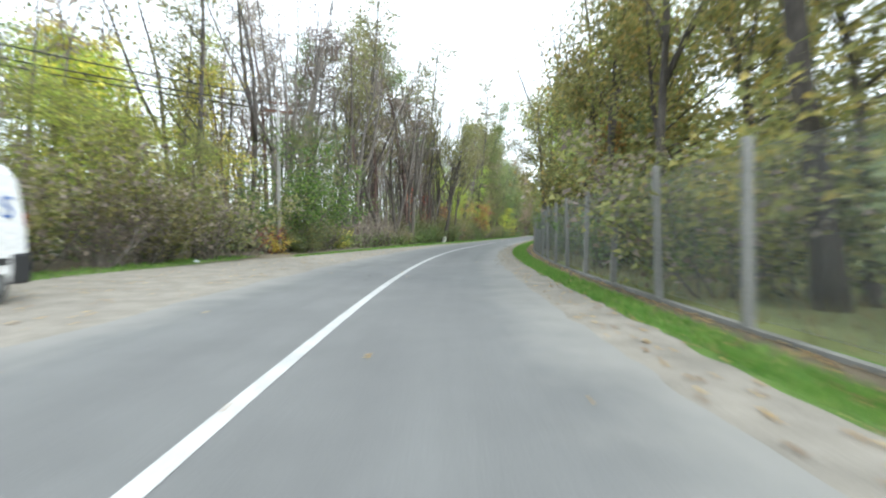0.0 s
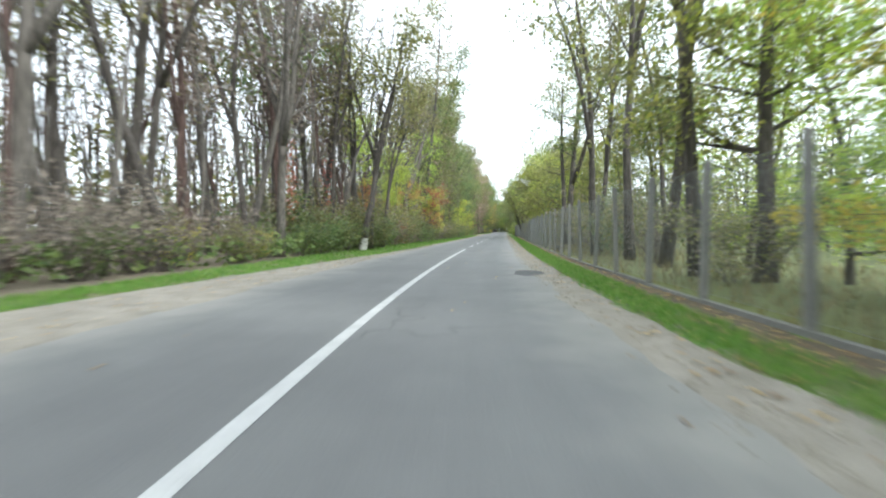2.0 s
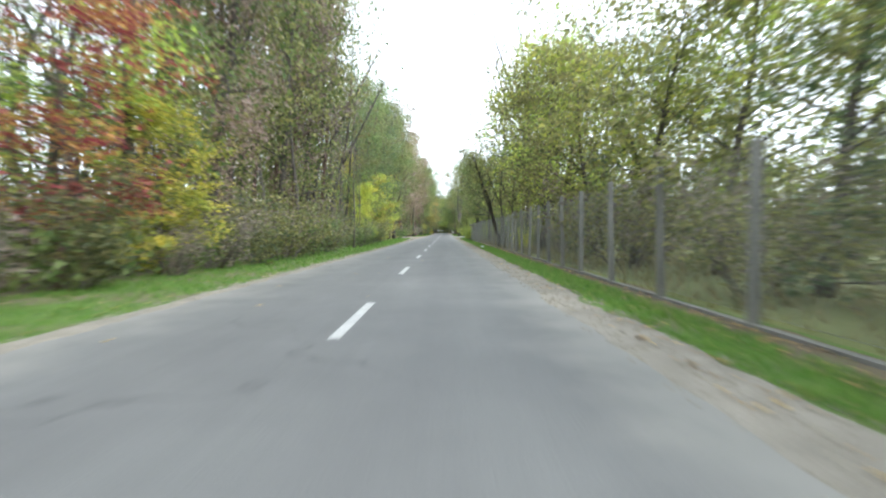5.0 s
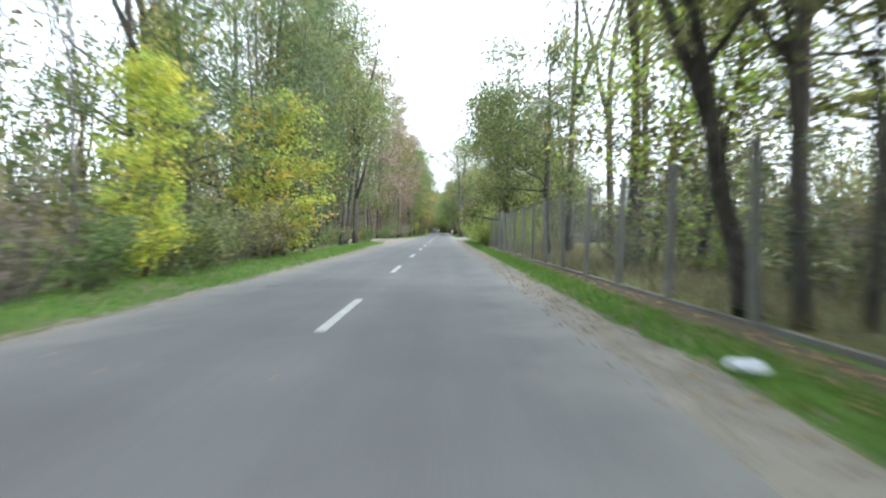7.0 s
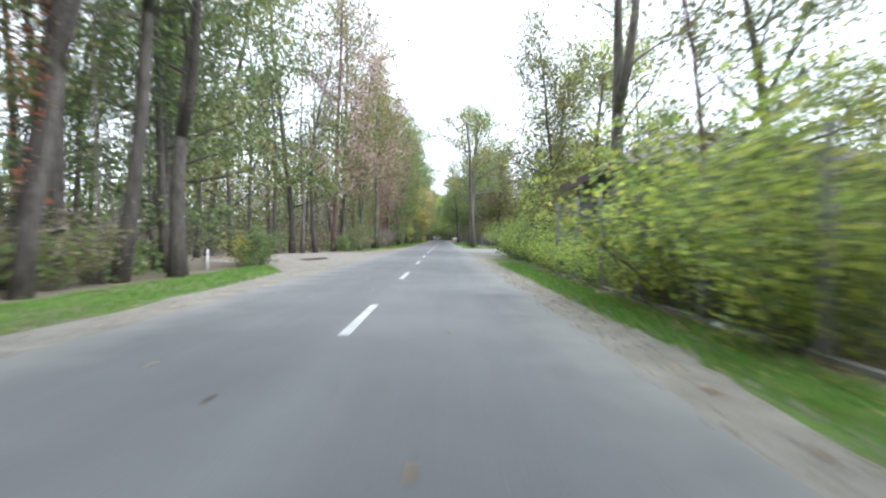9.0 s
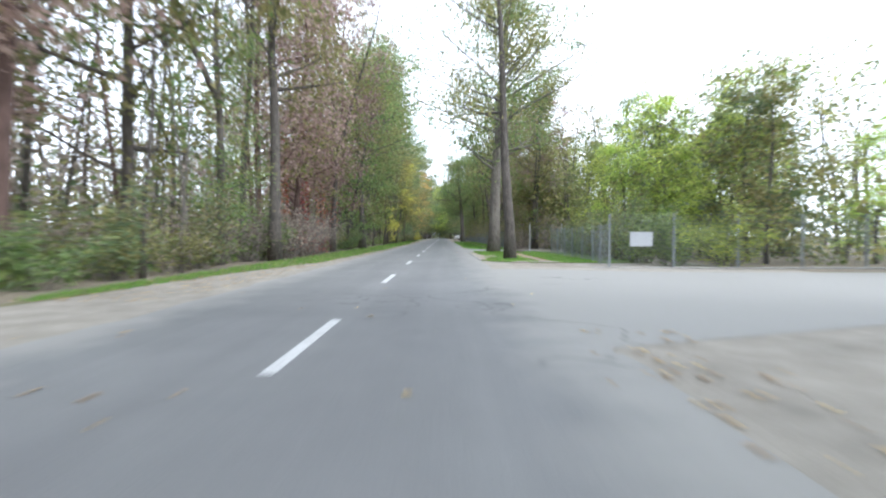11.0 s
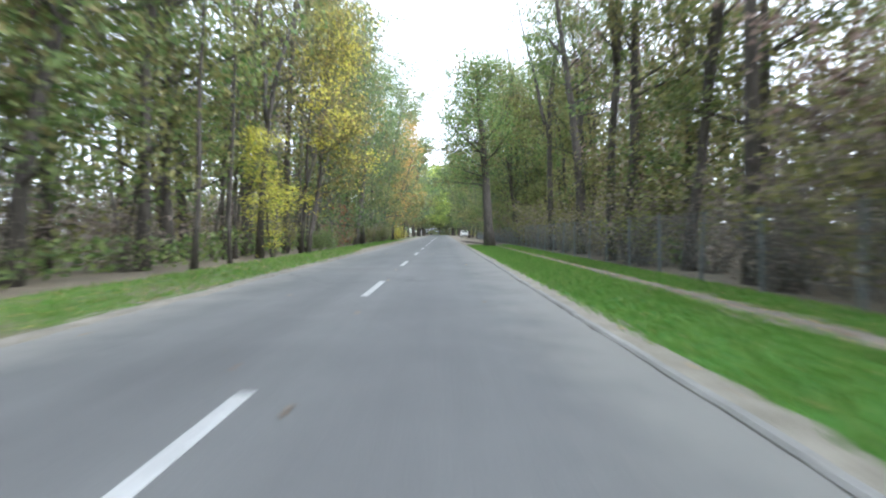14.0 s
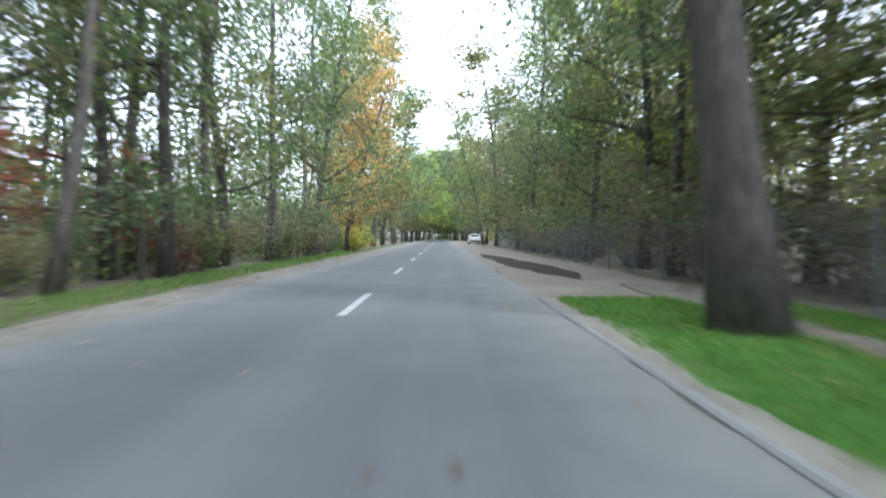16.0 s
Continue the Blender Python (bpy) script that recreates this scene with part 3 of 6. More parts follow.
T_FULL = {
    "green": make_tree(51, 17, 0.2, BARK_DARK, "green", 10000, 0.1, 4.6, 0.185, 22, 6, 0.06, "olive", low=3.0, dome=True, label="tall leafy green tree at the roadside"),
    "dark": make_tree(52, 17, 0.2, BARK_DARK, "dark", 10000, 0.1, 4.6, 0.185, 22, 6, 0.06, "green", low=3.0, dome=True, label="tall dense dark green tree at the roadside"),
    "olive": make_tree(53, 18, 0.2, BARK_DARK, "olive", 10000, 0.12, 4.6, 0.185, 22, 6, 0.06, "green", low=3.0, dome=True, label="tall leafy olive-green tree at the roadside"),
    "lime": make_tree(54, 13, 0.15, BARK_DARK, "lime", 9000, 0.1, 3.8, 0.17, 20, 5, 0.08, "green", low=2.6, dome=True, label="yellow-green autumn tree at the roadside"),
    "yellow": make_tree(55, 10, 0.1, BARK_DARK, "yellow", 4600, 0.12, 3.2, 0.155, 20, 5, 0.08, "lime", low=2.0, fold=True, label="bright yellow autumn tree at the roadside"),
    "gold": make_tree(60, 7.5, 0.09, BARK_DARK, "lime", 8500, 0.08, 2.7, 0.17, 20, 5, 0.06, "yellow", low=2.2, fold=True, dome=True, label="low yellow-green tree hanging over the verge"),
    "orange": make_tree(56, 14, 0.15, BARK_DARK, "orange", 9500, 0.13, 3.9, 0.165, 20, 5, 0.06, "olive", low=2.4, dome=True, label="orange and olive autumn tree"),
    "brown": make_tree(57, 17, 0.18, BARK_RED, "pink", 10000, 0.13, 3.9, 0.16, 22, 5, 0.06, "olive", low=2.6, dome=True, label="tall tree with withered pinkish-brown foliage"),
    "amber": make_tree(61, 14, 0.14, BARK_DARK, "autumn", 9000, 0.2, 3.9, 0.165, 20, 5, 0.06, "yellow", dome=True, label="amber and olive autumn tree leaning to the road"),
    "bower": make_tree(62, 9.6, 0.24, BARK_DARK, "green", 15000, 0.22, 3.6, 0.165, 24, 6, 0.03, "olive", dome=True, clump=0.2, stiff=0.04, label="dense rounded green tree at the old fence", tip=0.2),
    "crimson": make_tree(63, 6.5, 0.07, BARK_RED, "red", 2600, 0.22, 2.1, 0.14, 16, 5, 0.08, "orange", dome=True, label="small crimson autumn tree at the forest edge"),
    "round": make_tree(58, 8.5, 0.15, BARK_DARK, "olive", 8000, 0.18, 3.6, 0.16, 20, 5, 0.05, "lime", dome=True, label="rounded olive-green tree behind the fence", tip=0.15),
    "rust": make_tree(59, 8.5, 0.15, BARK_DARK, "autumn", 8000, 0.2, 3.6, 0.16, 20, 5, 0.05, "olive", dome=True, label="olive tree with rusty orange leaves behind the fence", tip=0.15),
}
T_FAR = [make_tree(90 + i, 18, 0.22, BARK_DARK, lf, 3600, 0.12, 5.2, 0.34, 15, 3, 0.06, dome=True, label=lb) for i, (lf, lb) in enumerate((("green", "tall green tree leaning over the road"), ("olive", "tall olive tree leaning over the road"), ("dark", "tall dark green tree beside the road")))]
T_BIG = [make_tree(71, 19, 0.34, BARK_DARK, "olive", 6500, 0.42, 4.6, 0.175, 15, 5, 0.03, stiff=0.03, dome=True, label="tall tree with a thick dark trunk"),
         make_tree(72, 19, 0.36, BARK_DARK, "green", 6500, 0.45, 4.8, 0.175, 13, 5, 0.04, fork=True, stiff=0.03, dome=True, label="tall forked tree with a thick dark trunk"),
         make_tree(73, 16, 0.24, BARK_GREY, "brown", 300, 0.28, 4.2, 0.15, 15, 6, 0.06, fork=True, label="bare forked tree with a grey trunk", tip=0.06, wander=0.25),
         make_tree(74, 17, 0.22, BARK_DARK, "olive", 3000, 0.4, 3.8, 0.2, 12, 5, 0.1, fork=True, label="slanting forked tree with a dark trunk", tip=0.08, wander=0.2)]
T_PARK = [make_tree(95 + i, 11.5, 0.23, BARK_DARK, lf, 11000, 0.24, 4.6, 0.16, 18, 6, 0.04, sc, stiff=0.04, dome=True, label=lb) for i, (lf, sc, lb) in enumerate((("green", "olive", "broad green park tree with a sturdy trunk"), ("olive", "lime", "broad olive park tree with a sturdy trunk")))]
T_WAND = [make_tree(101 + i, h, r, b, "brown", 70, 0.3, 2.5, 0.12, 9, 3, 0.09, label="thin bare forest tree with upright twigs", name="bare_tree", tip=0.08, wander=0.2, stiff=0.07, fork=i == 1)
          for i, (h, r, b) in enumerate([(17, 0.085, BARK_GREY), (16, 0.075, BARK_RED), (18, 0.1, BARK_GREY), (15, 0.065, BARK_DARK)])]
T_MID = [make_tree(111 + i, 9.5, 0.13, BARK_DARK, lf, 3600, 0.08, 3.2, 0.22, 17, 4, 0.06, sc, low=2.2, dome=True, label=lb)
         for i, (lf, sc, lb) in enumerate([("dark", "olive", "dense dark green understorey tree"), ("olive", "green", "dense olive understorey tree"), ("brown", "olive", "withered brown and olive understorey tree")])]
T_OVER = [make_tree(121 + i, 17, 0.24, BARK_DARK, lf, 5200, 0.2, 7.0, 0.28, 22, 5, 0.04, sc, dome=True, label=lb)
          for i, (lf, sc, lb) in enumerate([("green", "lime", "broad green tree reaching over the road"), ("lime", "olive", "broad yellow-green tree reaching over the road")])]
T_STEM = make_tree(75, 20, 0.5, BARK_GREY, "green", 17000, 0.3, 7.0, 0.19, 26, 6, 0.02, "olive", stiff=0.015, dome=True, label="old tree with a very thick grey-brown trunk", tip=0.4)
T_OLD = make_tree(76, 19, 0.5, BARK_DARK, "green", 22000, 0.34, 4.8, 0.19, 28, 6, 0.02, "olive", stiff=0.015, dome=True, clump=0.2, label="old leaning tree with a very thick trunk and dense crown", tip=0.4)
B_GREEN = make_bush(81, 2.2, 2.0, "green", 1900, 0.115, 12, second="dark", label="green roadside bush with dense leaves")
B_DARK = make_bush(82, 2.6, 2.2, "dark", 2400, 0.115, 12, second="olive", share=0.5, label="dark green bush in the undergrowth", fold=False)
B_OLIVE = make_bush(83, 2.9, 2.4, "olive", 2400, 0.115, 12, second="brown", label="olive and brown bush in the undergrowth", fold=False)
B_TWIG = make_bush(84, 2.4, 2.2, "brown", 900, 0.09, 28, label="grey-brown twiggy bush with withered leaves", fold=False)
B_LIME = make_bush(85, 2.6, 2.2, "lime", 3600, 0.088, 16, second="green", share=0.4, label="bright yellow-green bush with dense leaves")
B_RED = make_bush(86, 1.8, 1.6, "red", 1000, 0.1, 16, second="brown", label="bush with sparse red autumn leaves")
B_YELL = make_bush(87, 1.9, 1.6, "yellow", 1200, 0.11, 14, second="lime", label="bush with bright yellow autumn leaves")

# ---- the forest along the road ----
rnd = random.Random(5)
FRONT = lerp_table([(-40, -11), (20, -11), (30, -9.0), (45, -7.6), (52, -6.9), (66, -6.2), (128, -5.9), (140, -6.6), (172, -7.6), (182, -14), (197, -14), (204, -7.8), (420, -6.8)])


F = T_FULL
TALL = [F["green"], F["olive"], F["dark"], F["lime"], F["brown"]] + T_THIN


def row(spec, group):
    """Plants one by one: model, metres along the road, metres to the right, size."""
    for model, u, d, size, *rest in spec:
        tall = 1.25 if model in TALL and d < 0 and u > 75 else 1.0
        plant(model, u, d, size, group=group, lean=rest[0] if rest else ((0, 3.5) if tall > 1 else None), tall=tall)


# thick and slanting trunks at the forest edge
row([(T_BIG[2], 45, -10.5, 1.1), (T_BIG[3], 50, -9.4, 1.0, (4, -6)), (T_BIG[2], 56.5, -8.2, 1.0, (0, 5)), (T_BARE[5], 59, -9, 1.0),
     (T_BARE[1], 66, -9, 1.1, (3, 5)), (T_BIG[3], 68.8, -6.1, 0.75, (-3, 8)), (T_BARE[5], 66.4, -6.3, 1.0, (0, 5)), (T_THIN[2], 75, -6.6, 0.5), (T_BARE[3], 74, -8.4, 1.1, (2, -6)), (T_BARE[5], 82, -8.2, 1.0, (0, 5)), (T_BARE[1], 90, -8.4, 1.1),
     (T_BARE[5], 124, -9.2, 1.1, (0, 7)), (T_BARE[1], 131, -9.4, 1.1, (0, 9)), (T_THIN[3], 121, -10, 1.1), (T_THIN[1], 126.5, -10.5, 1.1), (F["brown"], 118.5, -10, 0.9), (T_BARE[5], 128.5, -11, 1.3), (T_BIG[0], 152, -8.8, 0.7), (T_BARE[5], 150, -7.9, 1.2), (T_BARE[1], 158, -8.0, 1.2, (0, 6)),
     (T_BIG[3], 166.2, -7.5, 0.9, (0, 5)), (T_BARE[5], 170.2, -7.9, 1.3, (0, 4)), (T_BIG[1], 172.3, -7.3, 0.72), (T_BARE[1], 170.2, -9.6, 1.3), (T_BARE[3], 166, -11, 1.2, (0, 7)),
     (T_BARE[5], 189, -14.5, 1.0), (T_BARE[1], 192, -13.5, 1.0), (T_BARE[5], 194, -12.8, 1.0), (T_BARE[1], 197, -12, 1.0), (T_BARE[3], 199, -10.4, 1.0), (T_BARE[5], 201, -9.8, 1.1),
     (T_BARE[5], 217, -8.5, 1.2), (T_BIG[0], 219.8, -6.9, 0.95), (T_BARE[1], 222.3, -9.4, 1.3), (T_BARE[4], 228, -9.0, 1.3), (T_BARE[4], 230, -8.2, 1.4), (T_BARE[5], 235.6, -7.3, 1.3),
     (T_BARE[4], 238, -8.8, 1.2), (T_BIG[0], 245.6, -6.4, 0.9, (0, -2)), (T_BARE[1], 246, -8.8, 1.2), (T_BARE[5], 276, -7.2, 1.0, (3, 8)), (T_BARE[3], 288, -8.0, 1.2, (0, 8)),
     (T_BARE[3], 300, -6.7, 1.1), (T_BIG[0], 304.6, -6.7, 0.7), (T_BARE[3], 282.4, -7.9, 1.0, (0, 9)), (T_BARE[5], 310, -7.6, 1.2)], "forest edge trunks")
row([(T_BARE[5], 34, -14, 1.25, (0, 3)), (T_BARE[3], 36.5, -12.8, 1.25, (2, -4)), (T_BIG[2], 39, -13.5, 1.3, (0, 4)), (T_THIN[3], 40, -15.5, 1.2), (T_THIN[1], 52, -13, 1.4), (T_THIN[1], 58, -12.4, 1.4), (T_THIN[0], 63.5, -11.5, 1.35), (T_THIN[1], 69.5, -11, 1.4)], "forest edge trunks")
row([(T_BARE[3], 42, -12.5, 1.2, (0, 4)), (T_THIN[3], 44, -14.5, 1.15), (T_THIN[1], 49, -13, 1.1), (T_BARE[3], 47.5, -11.5, 1.2, (2, -4)), (T_BARE[5], 52, -12, 1.2, (-3, 3)), (T_THIN[3], 54.5, -11.5, 1.2), (T_BARE[3], 58.5, -11, 1.25, (0, 6)),
     (T_THIN[3], 61.5, -9.8, 1.2, (3, -3)), (T_BARE[5], 64, -11.5, 1.25), (T_THIN[1], 68, -10.5, 1.25), (T_BARE[4], 71.5, -9.6, 1.2, (0, 5)), (T_BARE[3], 74.5, -10.5, 1.2, (0, 4)), (T_THIN[3], 66.5, -9.6, 1.1), (T_BIG[3], 68, -7.9, 0.9, (0, 6)), (T_THIN[2], 74, -8.8, 0.95), (T_BARE[3], 71.5, -8.2, 1.2, (3, -5)), (T_BIG[2], 78.5, -9.8, 1.1, (0, 5)), (T_BARE[5], 80.5, -11, 1.2, (2, 6)), (T_BARE[3], 84.5, -9.2, 1.2, (0, 7)), (T_BARE[1], 87.5, -10.5, 1.2, (0, 5)), (T_BIG[2], 92, -9.5, 1.1, (0, 6)), (T_BARE[4], 94, -11, 1.2), (F["lime"], 85.5, -8.2, 0.5)], "forest edge trunks")
washed = plant(T_BIG[3], 64.5, -6.3, 0.9, turn=40, group="forest edge trunks", lean=(0, 4))
washed["label"] = "slanting forked tree with a whitewashed trunk foot"
WASH = mottled("flaking_limewash", (0.4, 0.39, 0.36), (0.68, 0.67, 0.63), 3, 24, 0.95, 0.5)
sleeve = Soup()
foot = next(c for c in T_BIG[3].children if c.name.startswith("trunk")).data.vertices
ring = [Vector([sum(foot[k + 8 * i].co[c] for k in range(8)) / 8 for c in range(3)]) for i in (0, 1)]
sleeve.tube([ring[0].lerp(ring[1], f) for f in (0.0, 0.25, 0.52)], [0.318, 0.296, 0.268], 10, False)
part("limewash", sleeve.mesh("limewash", WASH, True), washed, "flaking white limewash")
# leafy trees of the front row
row([(F["olive"], 17, -16, 0.36), (F["yellow"], 26.5, -17.6, 1.1), (F["yellow"], 29, -18.2, 1.15), (F["olive"], 12, -17, 0.6), (F["olive"], 8, -18, 0.7), (F["gold"], 24, -16.2, 1.15), (F["yellow"], 30.5, -14.2, 1.0), (F["round"], 25.5, -11.2, 0.55), (F["round"], 21.5, -12.2, 0.62), (F["round"], 17, -12.8, 0.62), (F["olive"], 23.5, -10.9, 0.3), (F["olive"], 15, -20, 0.75), (F["lime"], 24, -19, 0.85), (F["olive"], 4, -15, 0.65), (F["round"], 10, -14, 0.9), (F["green"], 36, -11.0, 0.5),
     (F["orange"], 76, -9.6, 0.35), (F["lime"], 79, -8.4, 0.38), (F["orange"], 93, -8.0, 0.5), (F["crimson"], 94.8, -6.7, 0.9), (F["crimson"], 84.5, -8.6, 0.7), (F["gold"], 99, -6.9, 0.6), (F["crimson"], 300.5, -8.0, 0.55), (F["crimson"], 305.5, -8.4, 0.6), (F["lime"], 97.5, -8.6, 0.8), (T_THIN[1], 99, -8.0, 1.25), (T_THIN[0], 105, -8.4, 1.25), (F["green"], 101, -9.0, 0.9),
     (F["brown"], 106, -8.6, 0.8), (F["olive"], 110, -9.5, 0.95), (F["green"], 116, -9.2, 0.9), (F["olive"], 122, -9.8, 0.95), (T_THIN[3], 118, -8.4, 1.1), (T_THIN[1], 121.5, -9.2, 1.15), (T_THIN[3], 124.5, -8.6, 1.0), (T_THIN[1], 128, -9.6, 1.15), (T_THIN[3], 130.5, -11.2, 1.2), (T_THIN[1], 126, -12.5, 1.2), (T_THIN[3], 119.5, -12.4, 1.2), (T_THIN[0], 115, -10.5, 1.15), (F["dark"], 138.6, -7.6, 0.62), (F["green"], 136.8, -9.0, 0.7),
     (F["gold"], 144.8, -6.1, 0.92), (F["dark"], 148, -7.4, 0.6), (F["green"], 146, -8.8, 0.85), (F["dark"], 152, -9.4, 0.9), (F["green"], 159, -9.6, 0.95), (F["olive"], 165, -10, 0.95),
     (F["dark"], 176, -9.6, 0.8), (T_THIN[0], 174.5, -8.8, 0.95), (T_THIN[1], 168.2, -9.4, 0.95), (F["dark"], 171.5, -11, 0.6), (F["green"], 180, -12.0, 1.0), (F["olive"], 187, -16.5, 1.2), (F["green"], 193, -15.5, 1.2), (F["green"], 200, -11.5, 1.25), (F["brown"], 206, -9.3, 1.3),
     (F["olive"], 212, -9.6, 1.15), (F["green"], 216.5, -8.2, 0.5), (F["brown"], 225, -9.6, 1.2), (F["brown"], 233, -9.2, 1.05), (F["brown"], 238.5, -8.2, 1.0), (F["brown"], 229, -8.6, 1.15), (F["green"], 244, -7.8, 0.9),
     (F["green"], 252, -7.9, 1.0), (F["olive"], 257.5, -8.0, 1.0), (F["green"], 263, -8.4, 1.0), (F["olive"], 268, -8.2, 0.95), (F["yellow"], 275.6, -6.5, 0.55), (F["olive"], 272.2, -9.6, 1.05), (F["green"], 265.5, -11.5, 1.1), (F["olive"], 270, -13, 1.15), (F["amber"], 281, -6.2, 0.95, (0, 5)), (T_THIN[1], 282, -7.8, 1.1), (F["olive"], 279, -9.0, 1.0), (F["green"], 275.5, -10.5, 1.0), (F["olive"], 282.5, -10.0, 1.0),
     (F["green"], 287, -8.2, 0.95), (F["dark"], 255, -9.8, 0.9), (F["olive"], 261, -10.2, 1.0), (F["dark"], 301.5, -9.6, 1.0), (F["dark"], 308, -9.8, 1.0), (F["brown"], 235.5, -10.6, 1.1), (F["brown"], 240.5, -10.8, 1.0), (F["dark"], 293, -8.6, 1.0), (F["olive"], 298, -9.0, 1.0), (F["dark"], 304, -8.0, 1.0), (F["green"], 311, -7.6, 1.0), (F["dark"], 317, -7.4, 1.0),
     (F["dark"], 323, -7.0, 1.05), (F["green"], 327, -7.6, 1.0), (F["olive"], 341, -7.4, 1.05), (F["orange"], 331.5, -6.2, 1.15), (F["orange"], 336, -6.4, 1.0)], "roadside trees")
u = 346.0
k = 0
while u < 455:
    plant(T_FAR[k % 3], u + rnd.uniform(-1, 1), -6.4 - rnd.uniform(0, 1.0), rnd.uniform(0.95, 1.2), group="roadside trees")
    plant(T_FAR[(k + 1) % 3], u + rnd.uniform(2, 4), 7.2 + rnd.uniform(0, 1.2), rnd.uniform(0.9, 1.15), group="roadside trees")
    u += 7.0
    k += 1
row([(T_FAR[1], 430, -4.8, 1.2, (0, 4)), (T_FAR[0], 438, 5.2, 1.2, (0, -4)), (T_FAR[2], 446, -4.4, 1.25, (0, 4)), (T_FAR[1], 452, 5, 1.25, (0, -4)), (T_FAR[0], 458, -3, 0.9), (T_FAR[1], 463, 0.5, 0.9), (T_FAR[2], 460, 4, 0.9), (T_FAR[1], 468, -6, 1.0), (T_FAR[0], 468, 8, 1.0)], "roadside trees")
# trees standing further in
u = -14.0
while u < 330:
    bare = u < 150
    for _ in range(2 if u < 310 else 1):
        pick = T_BARE if rnd.random() < (0.85 if bare else 0.45) else T_THIN
        plant(rnd.choice(pick), u + rnd.uniform(0, 7), FRONT(u) - rnd.uniform(2.5, 12), rnd.uniform(0.85, 1.15), group="forest trees", lean=(rnd.uniform(-4, 4), rnd.uniform(-5, 5)))
    u += 6.5 if bare else 9.0
# thin bare trees standing close together behind the edge
for k in range(190):
    u = 30 + 0.56 * k if k < 150 else 136 + 1.0 * (k - 150)
    plant(T_WAND[k % 4], u + rnd.uniform(-0.5, 0.5), FRONT(u) - rnd.uniform(1.2, 15), rnd.uniform(0.85, 1.2), group="forest trees", lean=(rnd.uniform(-5, 5), rnd.uniform(-5, 6)))
for k in range(44):
    u = 242 + 1.5 * k
    plant(T_WAND[(k + 1) % 4], u + rnd.uniform(-0.7, 0.7), FRONT(u) - rnd.uniform(0.6, 9), rnd.uniform(0.8, 1.1), group="forest trees", lean=(rnd.uniform(-6, 6), rnd.uniform(-5, 7)))
# slender trunks crowding the edge of the open wood
for u0, u1, step in ((112, 132, 2.4), (143, 177, 1.5), (204, 222, 2.2), (246, 302, 1.5), (304, 335, 3.0)):
    u = u0
    while u < u1:
        plant(rnd.choice(T_SLIM), u + rnd.uniform(-0.5, 0.5), FRONT(u) + rnd.uniform(-4.0, 0.7), rnd.uniform(0.8, 1.15), group="slender trunks", lean=(rnd.uniform(-4, 4), rnd.uniform(-6, 6)))
        u += step
# undergrowth at the edge
row([(B_OLIVE, 13, -11.2, 1.3), (B_OLIVE, 16, -12, 1.6), (B_OLIVE, 19.5, -10.8, 1.3), (B_TWIG, 17.5, -10.6, 1.2), (B_OLIVE, 22, -11.6, 1.7), (B_TWIG, 23, -9.9, 1.3), (B_OLIVE, 25.5, -9.8, 1.3),
     (B_TWIG, 20.5, -10.6, 1.2), (B_DARK, 32.5, -9.3, 0.9), (B_GREEN, 31, -8.9, 0.5), (B_TWIG, 35, -9.2, 1.2), (B_YELL, 39, -9, 0.9), (B_TWIG, 37, -9.8, 1.3), (B_TWIG, 10, -12, 1.4), (B_OLIVE, 6, -12, 1.5), (B_OLIVE, 1, -12.5, 1.5),
     (B_TWIG, 42, -8.6, 1.0), (B_TWIG, 44.5, -8.4, 1.1), (B_TWIG, 47, -8.6, 1.2), (B_YELL, 49.5, -8.8, 0.8), (B_TWIG, 52, -8.0, 0.9), (B_YELL, 54.5, -8.3, 0.7), (B_GREEN, 57.5, -7.4, 0.8), (B_GREEN, 60, -7.2, 0.9),
     (B_DARK, 65, -7.4, 0.8), (B_GREEN, 68, -7.0, 0.9), (B_DARK, 71.5, -7.2, 0.8), (B_TWIG, 74.5, -6.9, 1.0), (B_OLIVE, 76.5, -7.0, 0.9), (B_TWIG, 79, -7.0, 0.9), (B_GREEN, 81, -7.0, 0.8), (B_YELL, 80.5, -7.4, 1.2), (B_RED, 84, -7.8, 1.1), (B_GREEN, 72.5, -6.7, 0.6), (B_DARK, 70, -6.9, 0.9), (B_OLIVE, 67.5, -7.1, 0.9)], "undergrowth")
u = 38.0
while u < 90:
    if u < 58:
        plant(rnd.choice([B_OLIVE, B_TWIG, B_GREEN]), u + rnd.uniform(0, 1), FRONT(u) - rnd.uniform(0.4, 2.4), rnd.uniform(0.55, 0.85), group="undergrowth")
    else:
        plant(rnd.choice([B_GREEN, B_DARK, B_GREEN] if u < 73 else [B_GREEN, B_OLIVE, B_TWIG, B_DARK]), u + rnd.uniform(0, 1), FRONT(u) - rnd.uniform(0.3, 1.2), rnd.uniform(0.8, 1.2), group="undergrowth")
        plant(rnd.choice([B_DARK, B_OLIVE, B_GREEN]), u + rnd.uniform(0, 2), FRONT(u) - rnd.uniform(1.6, 3.4), rnd.uniform(1.1, 1.5), group="undergrowth")
    u += 2.2
u = 86.0
while u < 345:
    f = FRONT(u)
    if u < 176 or u > 204:
        open_wood = 143 < u < 176 or 222 < u < 238 or 246 < u < 302
        models = [B_TWIG, B_TWIG, B_OLIVE] if open_wood else [B_DARK, B_GREEN, B_OLIVE, B_TWIG]
        if not open_wood or 222 < u < 238 or rnd.random() < 0.5:
            plant(rnd.choice(models), u + rnd.uniform(0, 2), f + rnd.uniform(-0.4, 0.4) - (0.8 if open_wood else 0), rnd.uniform(0.6, 0.9) if open_wood else rnd.uniform(0.7, 1.1), group="undergrowth")
    u += 2.7
